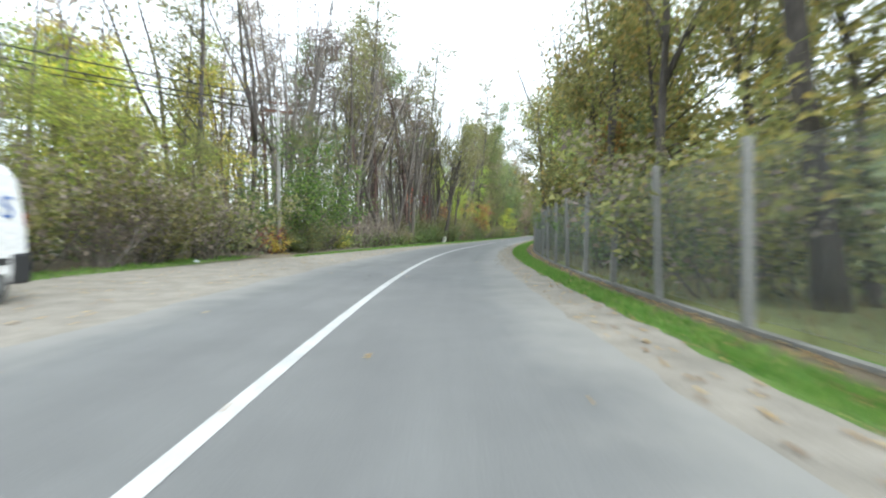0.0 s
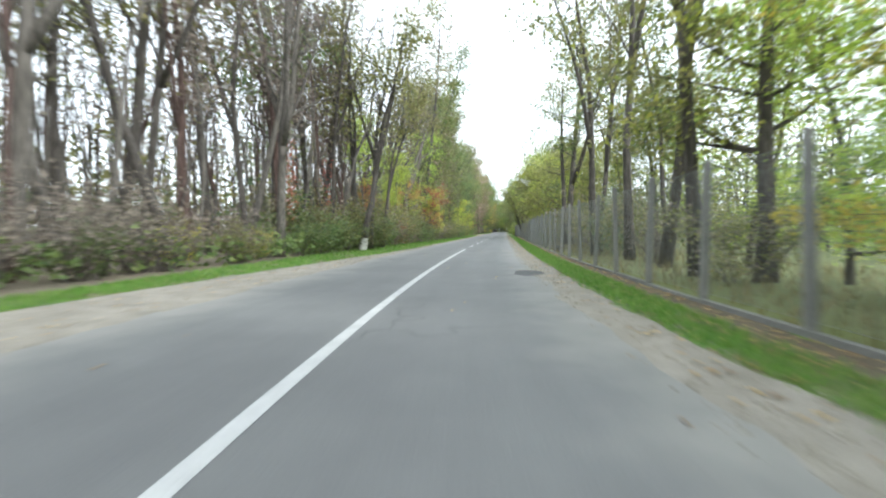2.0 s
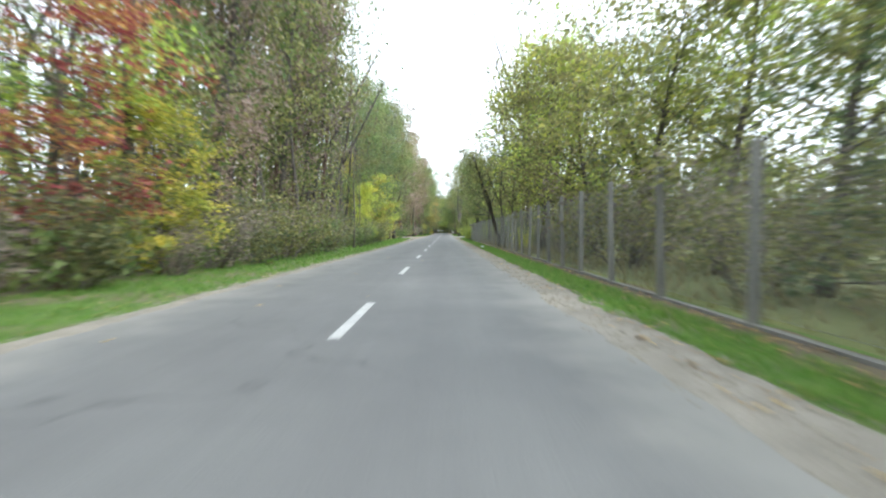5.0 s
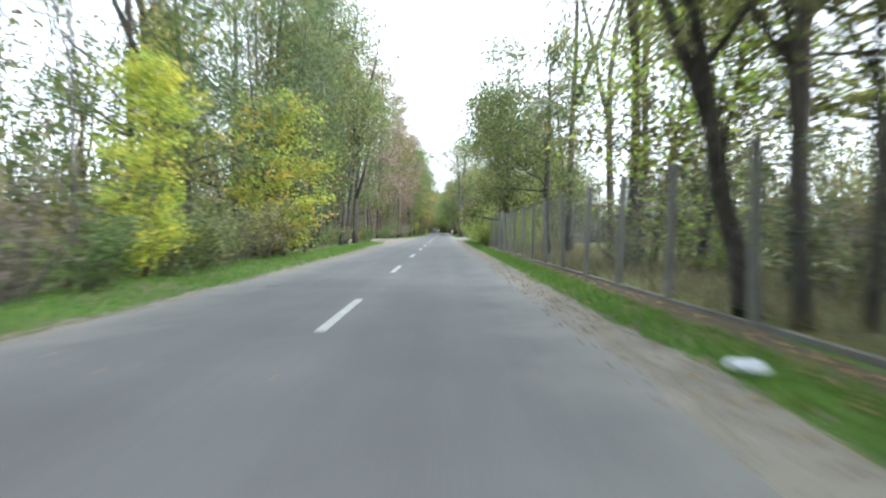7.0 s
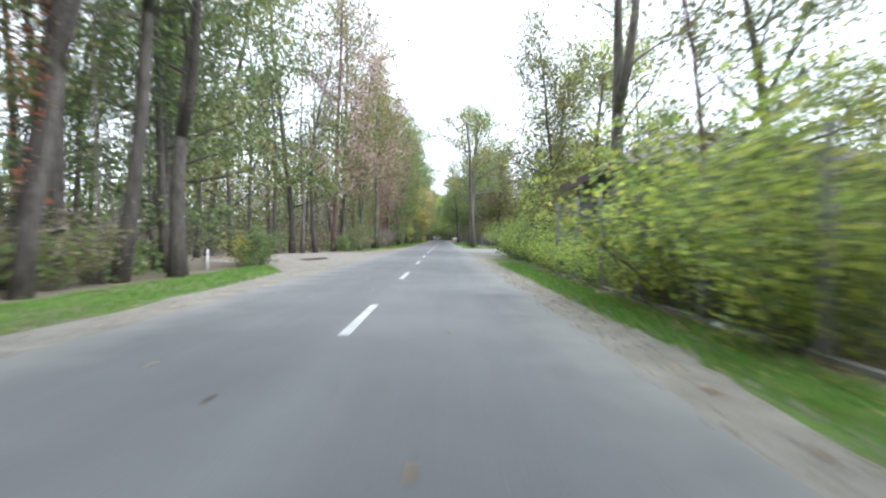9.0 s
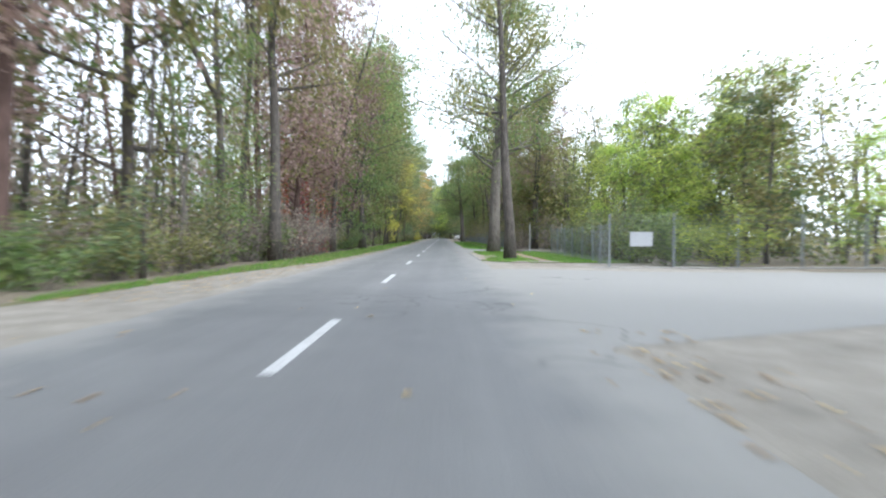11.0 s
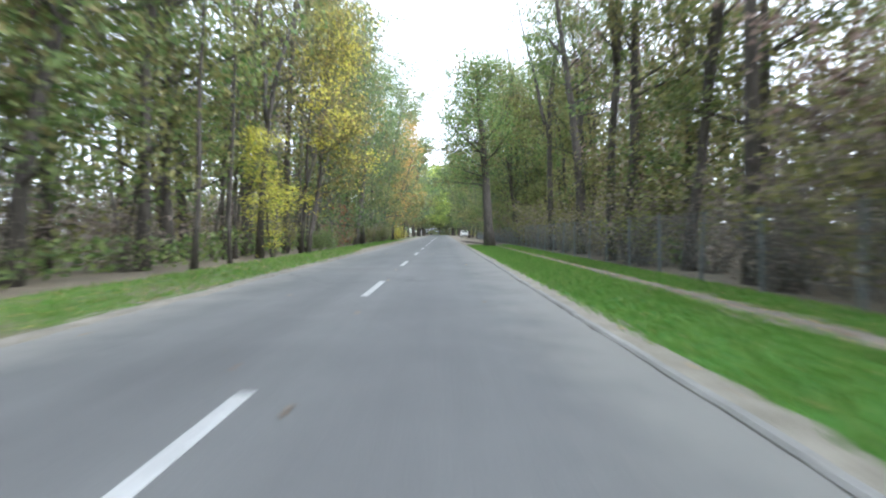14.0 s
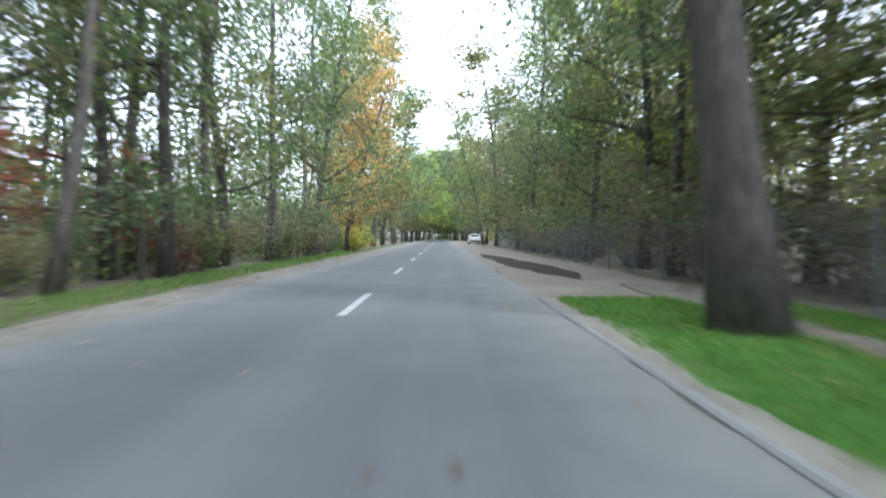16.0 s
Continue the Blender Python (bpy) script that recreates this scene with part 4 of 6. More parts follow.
row([(B_GREEN, 178.0, -6.9, 0.8), (B_GREEN, 180, -7.4, 0.75), (B_YELL, 179, -7.7, 0.8), (B_RED, 226, -7.4, 1.0), (B_RED, 229.5, -7.2, 0.8), (B_TWIG, 222.5, -7.0, 1.3), (B_TWIG, 225, -6.8, 1.1), (B_TWIG, 227, -7.4, 1.4), (B_TWIG, 231, -7.2, 1.2), (B_TWIG, 219.0, -8.0, 1.1),
     (B_RED, 306, -7.2, 1.0), (B_TWIG, 262, 8.4, 0.9), (B_RED, 73.5, -7.3, 1.2), (B_RED, 77.5, -7.2, 1.3), (B_RED, 88.5, -7.4, 1.1), (B_TWIG, 229.7, 6.9, 0.28), (B_RED, 295.5, -7.4, 1.3), (B_YELL, 332, -5.8, 1.3), (B_GREEN, 289, -6.6, 0.7), (B_GREEN, 286, -6.5, 0.6)], "undergrowth")

# ---- the fenced side ----
row([(F["orange"], 24.5, 8.6, 0.45), (F["rust"], 9, 8.6, 0.95), (F["rust"], 14, 9.5, 1.05), (F["rust"], 20, 9.0, 1.1), (F["round"], 26, 9.5, 1.1), (F["rust"], 31, 8.8, 1.0), (F["rust"], 28.2, 8.4, 1.15), (F["rust"], 23.5, 10.5, 1.1), (F["round"], 37, 9.2, 1.1), (F["lime"], 45, 10.0, 0.6), (F["gold"], 41, 9.4, 0.9),
     (F["lime"], 51, 10.5, 0.62), (F["dark"], 12, 15, 0.7), (F["round"], 4.5, 10, 1.0), (F["olive"], 24, 16, 0.8),
     (F["round"], 70, 11, 0.9), (F["round"], 83, 9.4, 0.9), (F["round"], 88, 8.8, 1.0), (F["round"], 94, 8.4, 1.05), (F["round"], 99, 9.0, 1.1), (F["round"], 104, 8.4, 1.1), (F["round"], 111, 8.8, 1.05), (F["round"], 66, 14, 1.0), (F["round"], 135, 9.0, 0.9), (F["round"], 140, 9.6, 1.0), (F["green"], 108, 10, 0.55), (F["round"], 116, 12, 1.0), (F["round"], 123.5, 9.8, 1.2), (F["olive"], 122, 12.5, 0.7),
     (F["green"], 151, 9.2, 0.6), (F["round"], 163, 10.5, 0.75), (F["round"], 190.5, 8.5, 0.75), (F["round"], 195.5, 12.5, 0.9), (F["olive"], 188.8, 7.9, 0.75), (F["dark"], 193.0, 8.8, 0.8), (F["olive"], 196.0, 16, 0.8), (F["lime"], 228, 16.5, 0.8), (T_PARK[1], 192.5, 11.5, 1.1), (T_PARK[0], 121.5, 9.6, 1.1), (T_PARK[1], 130.5, 10.6, 1.1), (T_PARK[0], 66.5, 12.0, 0.8), (T_PARK[1], 303, 11.5, 1.1), (T_PARK[1], 312, 11.5, 1.15), (F["olive"], 321, 11.0, 1.0), (F["olive"], 299, 11.2, 0.8), (F["gold"], 161.5, 8.4, 0.5),
     (F["lime"], 221, 16.5, 0.5), (F["lime"], 225, 17, 0.55), (F["lime"], 230, 14, 0.55), (F["lime"], 236, 14, 0.62), (F["green"], 240, 14, 0.55), (F["lime"], 217, 21, 0.5), (F["olive"], 208, 24, 0.7), (F["round"], 225, 22, 1.2)], "park trees")
row([(T_BIG[3], 8.5, 7.6, 1.0, (0, -2)), (T_BARE[5], 17, 8, 1.0), (T_BIG[3], 23, 7.5, 0.9, (0, -3)), (T_BARE[1], 29, 7.6, 1.0), (T_BARE[5], 47, 7.4, 1.2, (0, -3)),
     (T_BARE[5], 50.5, 7.6, 1.2, (0, 3)), (T_BARE[1], 55, 7.6, 1.2, (0, -3)), (T_BIG[3], 62, 7.6, 0.8, (0, -4)), (T_BIG[3], 59, 6.9, 0.9, (0, -5)), (T_BIG[1], 76.5, 7.8, 0.8), (T_BIG[0], 77.5, 7.5, 0.7, (0, -2)), 
     (T_PARK[1], 118, 7.6, 1.0, (0, 2)), (T_BARE[5], 126.2, 6.0, 0.55, (0, -3)), (T_BARE[1], 130, 8.5, 1.2),
     (T_BARE[5], 126.0, 6.7, 0.5), (T_PARK[0], 144.1, 6.3, 0.8, (0, -4)), (T_PARK[1], 45.5, 8.4, 1.0), (T_BARE[5], 139, 8.2, 1.2), (T_BARE[1], 141.5, 9.6, 1.2, (0, 3)), (T_BARE[5], 147.5, 10.5, 1.2), (T_BARE[1], 147, 8, 1.2), (F["bower"], 154.8, 5.4, 0.95), (T_BIG[2], 172.6, 7.0, 1.0), (T_BARE[2], 170.5, 9, 1.0, (4, -4)), (T_PARK[0], 171.5, 11.5, 1.0),
     (T_BIG[0], 220.6, 5.0, 0.85, (0, -3)), (T_STEM, 233.2, 5.35, 0.9, (0, 1)), (T_OLD, 295.5, 5.4, 0.82, (-8, -4))], "park trunks")
u = -8.0
while u < 330:
    side = 9.5 if u < 195 else (11.5 if u < 242 else 8.6)
    if not 138 < u < 242 and (u > 242 or int(u) % 2):
        n = 1 if u < 242 else 2
        for _ in range(n):
            pick = T_THIN[:3] if u < 242 else T_THIN[:3] + [T_BARE[1], T_BARE[5]]
            plant(rnd.choice(pick), u + rnd.uniform(0, 6), side + rnd.uniform(1.5, 15), rnd.uniform(0.7, 1.0), group="park trees", lean=(rnd.uniform(-3, 3), rnd.uniform(-4, 4)))
    u += 7.5
row([(F["olive"], 246, 10.8, 0.9), (F["brown"], 250, 11.6, 0.9), (T_BIG[0], 259, 9.2, 0.85, (0, -3)), (T_BARE[5], 263.5, 8.9, 1.3), (T_BIG[0], 272.4, 9.1, 0.75, (0, 1)), (T_BIG[3], 268, 9.4, 0.9, (0, -3)), (T_BARE[1], 274, 8.8, 1.3), (T_BIG[1], 281, 9.3, 0.85), (T_BARE[5], 287, 9.0, 1.3), (T_BIG[3], 300.5, 8.6, 1.0, (0, -4)), (T_BARE[1], 305.5, 8.9, 1.3)], "park trunks")
plant(T_BIG[3], 127.1, 5.85, 0.78, group="park trunks", tall=0.62, lean=(0, -5))
plant(F["gold"], 133.4, -6.35, 0.5, group="forest edge trees", tall=1.35)
plant(F["yellow"], 140.5, -8.6, 0.7, group="forest edge trees", tall=1.25)
plant(T_BIG[0], 37.9, 6.25, 0.52, group="park trunks", lean=(0, -4))
# shrubs and low trees close behind the old fence
for u0, u1, d0, d1, step, models, a, b in ((5, 27, 6.4, 7.8, 3.4, [B_DARK, B_GREEN, B_OLIVE], 0.9, 1.3), (8, 34, 9.5, 13, 4.2, T_MID[:2], 0.5, 0.75), (60, 108, 7.4, 10.0, 5.0, [B_OLIVE, B_TWIG, B_OLIVE, B_DARK], 0.8, 1.2), (78, 112, 8.0, 11.5, 5.0, T_MID[:2], 0.5, 0.75),
                                           (118, 152, 11, 18, 4.0, [B_OLIVE, B_TWIG, T_MID[1]], 0.5, 0.8), (244, 342, 8.9, 10.2, 5.0, [B_OLIVE, B_TWIG, B_OLIVE], 1.0, 1.4), (243, 345, 11.5, 15, 8.0, T_MID[1:], 0.75, 1.15)):
    u = u0
    while u < u1:
        plant(rnd.choice(models), u + rnd.uniform(0, step), rnd.uniform(d0, d1), rnd.uniform(a, b), group="park undergrowth")
        u += step
row([(B_YELL, 121.6, 6.7, 0.9), (B_LIME, 134, 9.0, 0.7), (B_LIME, 138, 8.2, 0.6), (B_OLIVE, 150, 7.6, 0.5), (B_OLIVE, 152.4, 8.6, 0.55), (B_LIME, 156.8, 7.4, 0.6), (B_LIME, 160.5, 6.4, 1.15), (B_LIME, 162.5, 6.2, 1.3), (B_LIME, 164.6, 6.6, 1.35), (B_LIME, 167, 6.4, 0.68), (B_GREEN, 170, 6.7, 0.8)], "undergrowth")
for k in range(13):
    plant((T_MID[1], T_MID[0], F["lime"])[k % 3], 217 + 2.4 * k, 15.5 + rnd.uniform(0, 7), rnd.uniform(0.8, 1.0) * (0.6 if k % 3 == 2 else 1.0), group="park trees")
row([(F["dark"], 303, 9.6, 0.95), (F["green"], 309, 9.2, 1.0), (F["dark"], 316, 9.0, 1.05), (F["green"], 323, 8.9, 1.05), (F["dark"], 331, 8.8, 1.1), (F["green"], 339, 8.6, 1.1)], "park trees")
row([(T_THIN[0], 289, 10.5, 0.9), (T_THIN[1], 293.5, 11.5, 0.9), (T_THIN[0], 298, 10.8, 0.9)], "park trees")
# broad crowns that close over the far end of the road
for k in range(6):
    u = 402 + 10.0 * k
    plant(T_OVER[k % 2], u, -5.6 + rnd.uniform(-0.4, 0.4), rnd.uniform(0.95, 1.2), group="roadside trees", lean=(0, 6))
    plant(T_OVER[(k + 1) % 2], u + 4.5, 7.4 + rnd.uniform(-0.4, 0.4), rnd.uniform(0.95, 1.2), group="roadside trees", lean=(0, -6))
for k in range(9):
    plant(T_MID[k % 2], 458 + rnd.uniform(-2, 2), -13 + 3.2 * k, rnd.uniform(1.1, 1.4), group="roadside trees")
# taller closed wood on the last stretch
u = 246.0
for k in range(18):
    if 286 < u < 301:
        u += 5.5
        continue
    plant(F[("olive", "brown", "olive", "brown", "green")[k % 5]], u + rnd.uniform(-1, 1), 10.2 + rnd.uniform(-0.6, 2.2) + (2.0 if 296 < u < 345 else 0), rnd.uniform(0.8, 1.0), group="park trees")
    u += 5.5 if u < 300 else 9.0
for u0, u1, d0, d1, models, step in ((2, 140, 7.2, 8.6, [B_OLIVE, B_TWIG, B_DARK], 7.0), (4, 150, 13, 20, [B_OLIVE, B_DARK, B_OLIVE], 7.0), (118, 140, 10, 13, [B_TWIG, B_OLIVE, B_TWIG], 2.5), (161, 174, 5.1, 5.5, [B_LIME], 2.4), (160.8, 178.3, 5.9, 6.6, [B_LIME], 2.2), (161, 172.5, 8.0, 10.0, [B_LIME, B_GREEN], 4.0),
                                     (176, 190, 5.6, 6.4, [B_LIME, B_GREEN, B_LIME], 1.5), (183.5, 190, 8.4, 9.4, [B_GREEN, B_DARK], 2.0),
                                     (214, 236, 11.5, 15, [B_GREEN, B_LIME], 3.6), (215, 233, 10.2, 11.4, [B_GREEN, B_DARK], 2.0), (242, 335, 8.6, 9.6, [B_TWIG, B_TWIG, B_OLIVE], 4.0)):
    u = u0
    while u < u1:
        plant(rnd.choice(models), u + rnd.uniform(0, 1.5), rnd.uniform(d0, d1), rnd.uniform(0.75, 1.2) * (0.5 if d0 == 8.0 else 0.62 if 164.5 < u < 178 else 1.0), group="undergrowth")
        u += step

# ---- woods behind, too many to count ----


def far_woods(name, spots, bark, leafy, seed, per=70, size=0.3, tall=(11, 18)):
    r = random.Random(seed)
    wood, crown = Soup(), Soup()
    for x, y in spots:
        h = r.uniform(*tall)
        st = bent(r, Vector((x, y, -0.1)), Vector((r.uniform(-0.1, 0.1), r.uniform(-0.1, 0.1), 1)), h, 4, 0.05)
        w = r.uniform(0.06, 0.15)
        wood.tube(st, [w, w * 0.85, w * 0.65, w * 0.4, 0.02], 4, False)
        tips = list(st[2:])
        for _ in range(6):
            q = st[r.randint(1, 3)].lerp(st[4], r.random() * 0.6)
            b = bent(r, q, Vector((r.uniform(-1, 1), r.uniform(-1, 1), r.uniform(0.3, 1.4))), r.uniform(1.2, 3.2), 2, 0.15)
            wood.tube(b, [w * 0.35, w * 0.22, 0.008], 3, False)
            tips += b[1:]
        for _ in range(per):
            c = r.choice(tips)
            leaf(crown, r, c + Vector((r.gauss(0, 0.8), r.gauss(0, 0.8), r.gauss(0, 0.7))), size)
        for _ in range(40):
            leaf(crown, r, Vector((x + r.gauss(0, 1.4), y + r.gauss(0, 1.4), abs(r.gauss(1.4, 1.8)))), size)
    root = tagged(new(name), "dense autumn woods standing behind the roadside trees", "woods", kind="stuff")
    part("trunk", wood.mesh("trunk", bark), root)
    part("crown", crown.mesh("crown", LEAF[leafy]), root)


spots = {"brown": [], "olive": [], "green": [], "park": [], "low": []}
r2 = random.Random(17)
for k in range(940):
    u = r2.uniform(-30, 460) if k < 790 else r2.uniform(-25, 150)
    d = FRONT(u) - r2.uniform(6, 36)
    spots["brown" if u < 125 and r2.random() < 0.7 else r2.choice(["olive", "green", "brown"])].append(road(u, d))
for _ in range(560):
    u = r2.uniform(-20, 460)
    d = r2.uniform(20, 52) if u < 242 else r2.uniform(13, 40)
    if 195 < u < 213 and d < 44:
        continue
    spots["park" if u > 244 else "low"].append(road(u, d))
for _ in range(90):
    spots["green"].append((r2.uniform(-30, 40), r2.uniform(466, 520)))
far_woods("woods", spots["brown"], BARK_GREY, "brown", 1, 60)
far_woods("woods", spots["olive"], BARK_DARK, "olive", 2, 160)
far_woods("woods", spots["green"], BARK_DARK, "green", 3, 160)
far_woods("woods", spots["park"], BARK_DARK, "olive", 4, 150)
far_woods("woods", spots["low"], BARK_DARK, "olive", 5, 150, tall=(7, 11))


def thicket(leafy, zones, seed, size=0.3):
    """Low growth that closes the view between the trunks."""
    r = random.Random(seed)
    s = Soup()
    for u0, u1, d0, d1, high, n in zones:
        for _ in range(n):
            u, d = r.uniform(u0, u1), r.uniform(d0, d1)
            d += FRONT(u) if d0 < 0 else 0.0
            x, y = road(u, d)
            top = high * (0.55 + 0.9 * abs(noise.noise((x * 0.22, y * 0.22, seed))))
            leaf(s, r, Vector((x, y, 0.05 + top * r.random() ** 0.8)), size)
    tagged(new("thicket", s.mesh("thicket", LEAF[leafy])), "tangled low growth among the trunks", "undergrowth", kind="stuff")


thicket("brown", [(240, 345, 10.5, 16, 3.4, 12000), (205, 245, -22, -4.0, 9.0, 9000), (40, 130, -16, -3.0, 3.2, 13000), (130, 340, -14, -3.0, 2.8, 12000)], 41, 0.28)
thicket("olive", [(-20, 460, -36, -8.0, 8.0, 44000), (-20, 240, 18, 46, 6.0, 26000), (240, 460, 10.5, 34, 8.5, 34000), (455, 490, 0.5, 26, 8.0, 4000)], 42, 0.42)
thicket("dark", [(-20, 40, -14, -1.0, 4.2, 8000), (-20, 460, -30, -4.0, 5.0, 32000), (-20, 240, 16, 46, 4.0, 16000), (300, 460, 14, 30, 5.0, 9000)], 43, 0.34)
thicket("green", [(36, 176, -2.2, 0.1, 1.5, 9000), (204, 345, -2.2, 0.2, 1.5, 9000)], 45, 0.2)
thicket("brown", [(240, 305, -17, -4.0, 5.5, 12000), (150, 176, -17, -4.0, 4.5, 4000)], 49, 0.26)
thicket("olive", [(86, 143, -5.0, -1.2, 3.0, 7000), (143, 345, -6.0, -2.0, 2.6, 10000)], 46, 0.24)
thicket("pink", [(73, 88, -1.6, 0.2, 2.0, 1500)], 48, 0.16)
thicket("brown", [(86, 345, -5.0, -1.0, 2.6, 16000)], 47, 0.2)
thicket("green", [(130, 215, -30, -6.0, 9.0, 10000), (240, 460, -30, -6.0, 9.0, 20000), (464, 490, 0.1, 14, 9.0, 5000), (464, 490, -8, 8, 9.0, 5000)], 44, 0.42)


# ---- red creeper on some trunks ----
def creeper_on(u, d, z0, z1, r, n, seed, lean=0.0):
    q = random.Random(seed)
    s = Soup()
    for _ in range(n):
        a, z = q.uniform(0, 6.283), q.uniform(z0, z1)
        k = r * (1 + abs(q.gauss(0, 0.35)))
        leaf(s, q, Vector((k * math.cos(a) + math.tan(radians(lean)) * z, k * math.sin(a), z)), 0.13, 0.5, True)
    ob = tagged(new("creeper", s.mesh("creeper", LEAF["red"])), "red autumn creeper climbing a trunk", "creeper", "red creepers")
    ob.location = (*road(u, d), 0)


for k, (u, d, z0, z1, r, n) in enumerate(((74, -8.4, 1.2, 5.5, 0.3, 260), (82, -8.2, 2.5, 4.5, 0.25, 140), (66, -9, 2.0, 6.0, 0.3, 260), (158, -8.0, 5.0, 7.5, 0.28, 200), (167.5, -8.2, 2.0, 8.0, 0.26, 180),
                                           (152, -8.8, 2.0, 5.0, 0.34, 200), (228, -9.0, 2.0, 9.0, 0.28, 800), (230, -8.2, 1.0, 5.0, 0.28, 600), (238, -8.8, 1.0, 7.0, 0.28, 800), (61.5, -9.8, 1.8, 6.5, 0.26, 500), (235.6, -7.3, 2.0, 4.0, 0.3, 120))):
    creeper_on(u, d, z0, z1, r, n, 60 + k)

# ---- fences ----


def at(ob, parent, m):
    """Place a part by its world pose under its thing."""
    ob.matrix_basis = parent.matrix_basis.inverted() @ m
    return ob


def post_mesh(name, mat, side, height):
    s = Soup()
    s.box((-side / 2, -side / 2, -0.3), (side / 2, side / 2, height - 0.04), 0.008)
    s.box((-side / 2 + 0.008, -side / 2 + 0.008, height - 0.04), (side / 2 - 0.008, side / 2 - 0.008, height), 0.02)
    return s.mesh(name, mat)


def wire_mesh(width, z0, z1, gap, thick, straight=False, mat=None):
    s = Soup()
    h = z1 - z0
    if straight:
        k = int(width / gap)
        for i in range(k + 1):
            x = i * width / k
            s.tube([Vector((0, x, z0)), Vector((0, x, z1))], [thick, thick], 3, False)
        for i in range(7):
            z = z0 + i * h / 6
            s.tube([Vector((0, 0, z)), Vector((0, width, z))], [thick * 1.4] * 2, 3, False)
        return s.mesh("wire_panel", mat)
    x = -h
    while x < width:
        for sg in (1, -1):
            a, b = x, x + h
            za, zb = z0, z1
            if a < 0:
                za, a = z0 - a, 0
            if b > width:
                zb, b = z1 - (b - width), width
            if sg < 0:
                a, b = width - a, width - b
            s.tube([Vector((0, a, za)), Vector((0, b, zb))], [thick, thick], 3, False)
        x += gap
    for z in (z0, (z0 + z1) / 2, z1):
        s.tube([Vector((0, 0, z)), Vector((0, width, z))], [thick * 1.5] * 2, 3, False)
    return s.mesh("wire_panel", WIRE)


POST = post_mesh("post", CONCRETE, 0.12, 2.4)
def plinth_mesh(length):
    s = Soup()
    s.box((-0.07, 0.0, -0.2), (0.07, length, 0.06), 0.012)
    return s.mesh("plinth", STAINED)


STAINED = mottled("stained_concrete", (0.11, 0.108, 0.095), (0.27, 0.265, 0.245), 0.8, 18, 0.95, 0.6)



def fence_line(u0, u1, d, label, post, net, base=None, pitch=3.0, wander=0.08, seed=3):
    r = random.Random(seed)
    way = d if callable(d) else lambda u: d
    x, y = road(u0, way(u0))
    root = tagged(new("fence"), label, "fence")
    root.matrix_basis = pose(x, y, 0)
    u = u0
    while u < u1:
        a, b = road(u, way(u)), road(u + pitch, way(u + pitch))
        turn = math.degrees(math.atan2(b[1] - a[1], b[0] - a[0])) - 90
        at(part("post", post, root), root, pose(*a, 0, r.uniform(-1.5, 1.5), r.uniform(-2, 2), turn))
        if u + pitch <= u1 + 0.1:
            at(part("wire_panel", net, root, kind="stuff"), root, pose(*a, 0, 0, 0, turn))
            if base:
                at(part("plinth", base, root), root, pose(a[0], a[1], r.uniform(-0.03, 0.02), 0, 0, turn + r.uniform(-0.4, 0.4)))
        u += pitch
    return root


OLD_FENCE = lerp_table([(0, 5.2), (38, 5.35), (80, 5.1), (112, 5.3), (125, 5.5), (142, 5.1), (175, 5.05)])
for u0, u1, pitch in ((-7.91, 99.4, 2.9), (99.39, 174.5, 2.45)):
    fence_line(u0, u1, OLD_FENCE, "old wire netting fence with grey concrete posts and plinth", POST, wire_mesh(pitch + 0.02, 0.18, 2.25, 0.11, 0.0022), plinth_mesh(pitch - 0.01), pitch)
POST2 = post_mesh("post", MESH_PAINT, 0.07, 1.75)
NET2 = wire_mesh(2.5, 0.08, 1.7, 0.06, 0.0026, True, MESH_PAINT)
fence_line(213.8, 233.4, lerp_table([(213.8, 8.0), (219, 8.8), (232, 9.4)]), "light grey welded wire fence along the footpath", POST2, NET2, None, 2.5)
fence_line(241.5, 350, 7.85, "light grey welded wire fence before dark woods", POST2, NET2, None, 2.5, seed=5)


def cross_fence(u, d0, d1, post):
    x, y = road(u, d0)
    root = tagged(new("fence"), "tall grey wire fence across the roadside", "fence")
    root.matrix_basis = pose(x, y, 0)
    d = d0
    while d < d1:
        a = road(u, d)
        at(part("post", post, root), root, pose(*a, 0) @ Matrix.Diagonal((1, 1, 1.2, 1)))
        at(part("wire_panel", NET2, root, kind="stuff"), root, pose(*a, 0, 0, 0, -90) @ Matrix.Diagonal((1, 1, 1.2, 1)))
        d += 2.5
    return root


cross_fence(213.8, 8.0, 34, POST2)
cross_fence(235.0, 8.4, 13, post_mesh("post", mottled("pale_post_paint", (0.45, 0.46, 0.46), (0.62, 0.63, 0.63), 3, 30, 0.6, 0.1), 0.08, 1.85))

# a white board on the fence at the corner
WHITE = mottled("white_board_paint", (0.72, 0.73, 0.75), (0.82, 0.83, 0.84), 2, 30, 0.5, 0.05, space="local")
board = tagged(new("sign_board"), "plain white board hung on the wire fence", "sign")
board.matrix_basis = pose(*road(213.7, 9.2), 1.1)
BOARD = mottled("dull_white_board_paint", (0.36, 0.38, 0.4), (0.46, 0.48, 0.5), 2, 30, 0.5, 0.05, space="local")
part("panel", bevel_box(0.86, 0.02, 0.54, 0.004).mesh("panel", BOARD), board)
rim = Soup()
for a, b in (((-0.44, 0, -0.28), (0.44, 0, -0.28)), ((-0.44, 0, 0.28), (0.44, 0, 0.28)), ((-0.44, 0, -0.28), (-0.44, 0, 0.28)), ((0.44, 0, -0.28), (0.44, 0, 0.28))):
    rim.tube([Vector(a), Vector(b)], [0.014, 0.014], 6)
part("frame", rim.mesh("frame", WIRE), board)

# ---- kerbs ----
kerb = bevel_box(0.12, 0.985, 0.24, 0.025, (0, 0.5, -0.07), 1)
KERB_MESH = kerb.mesh("kerb_stone", KERB)


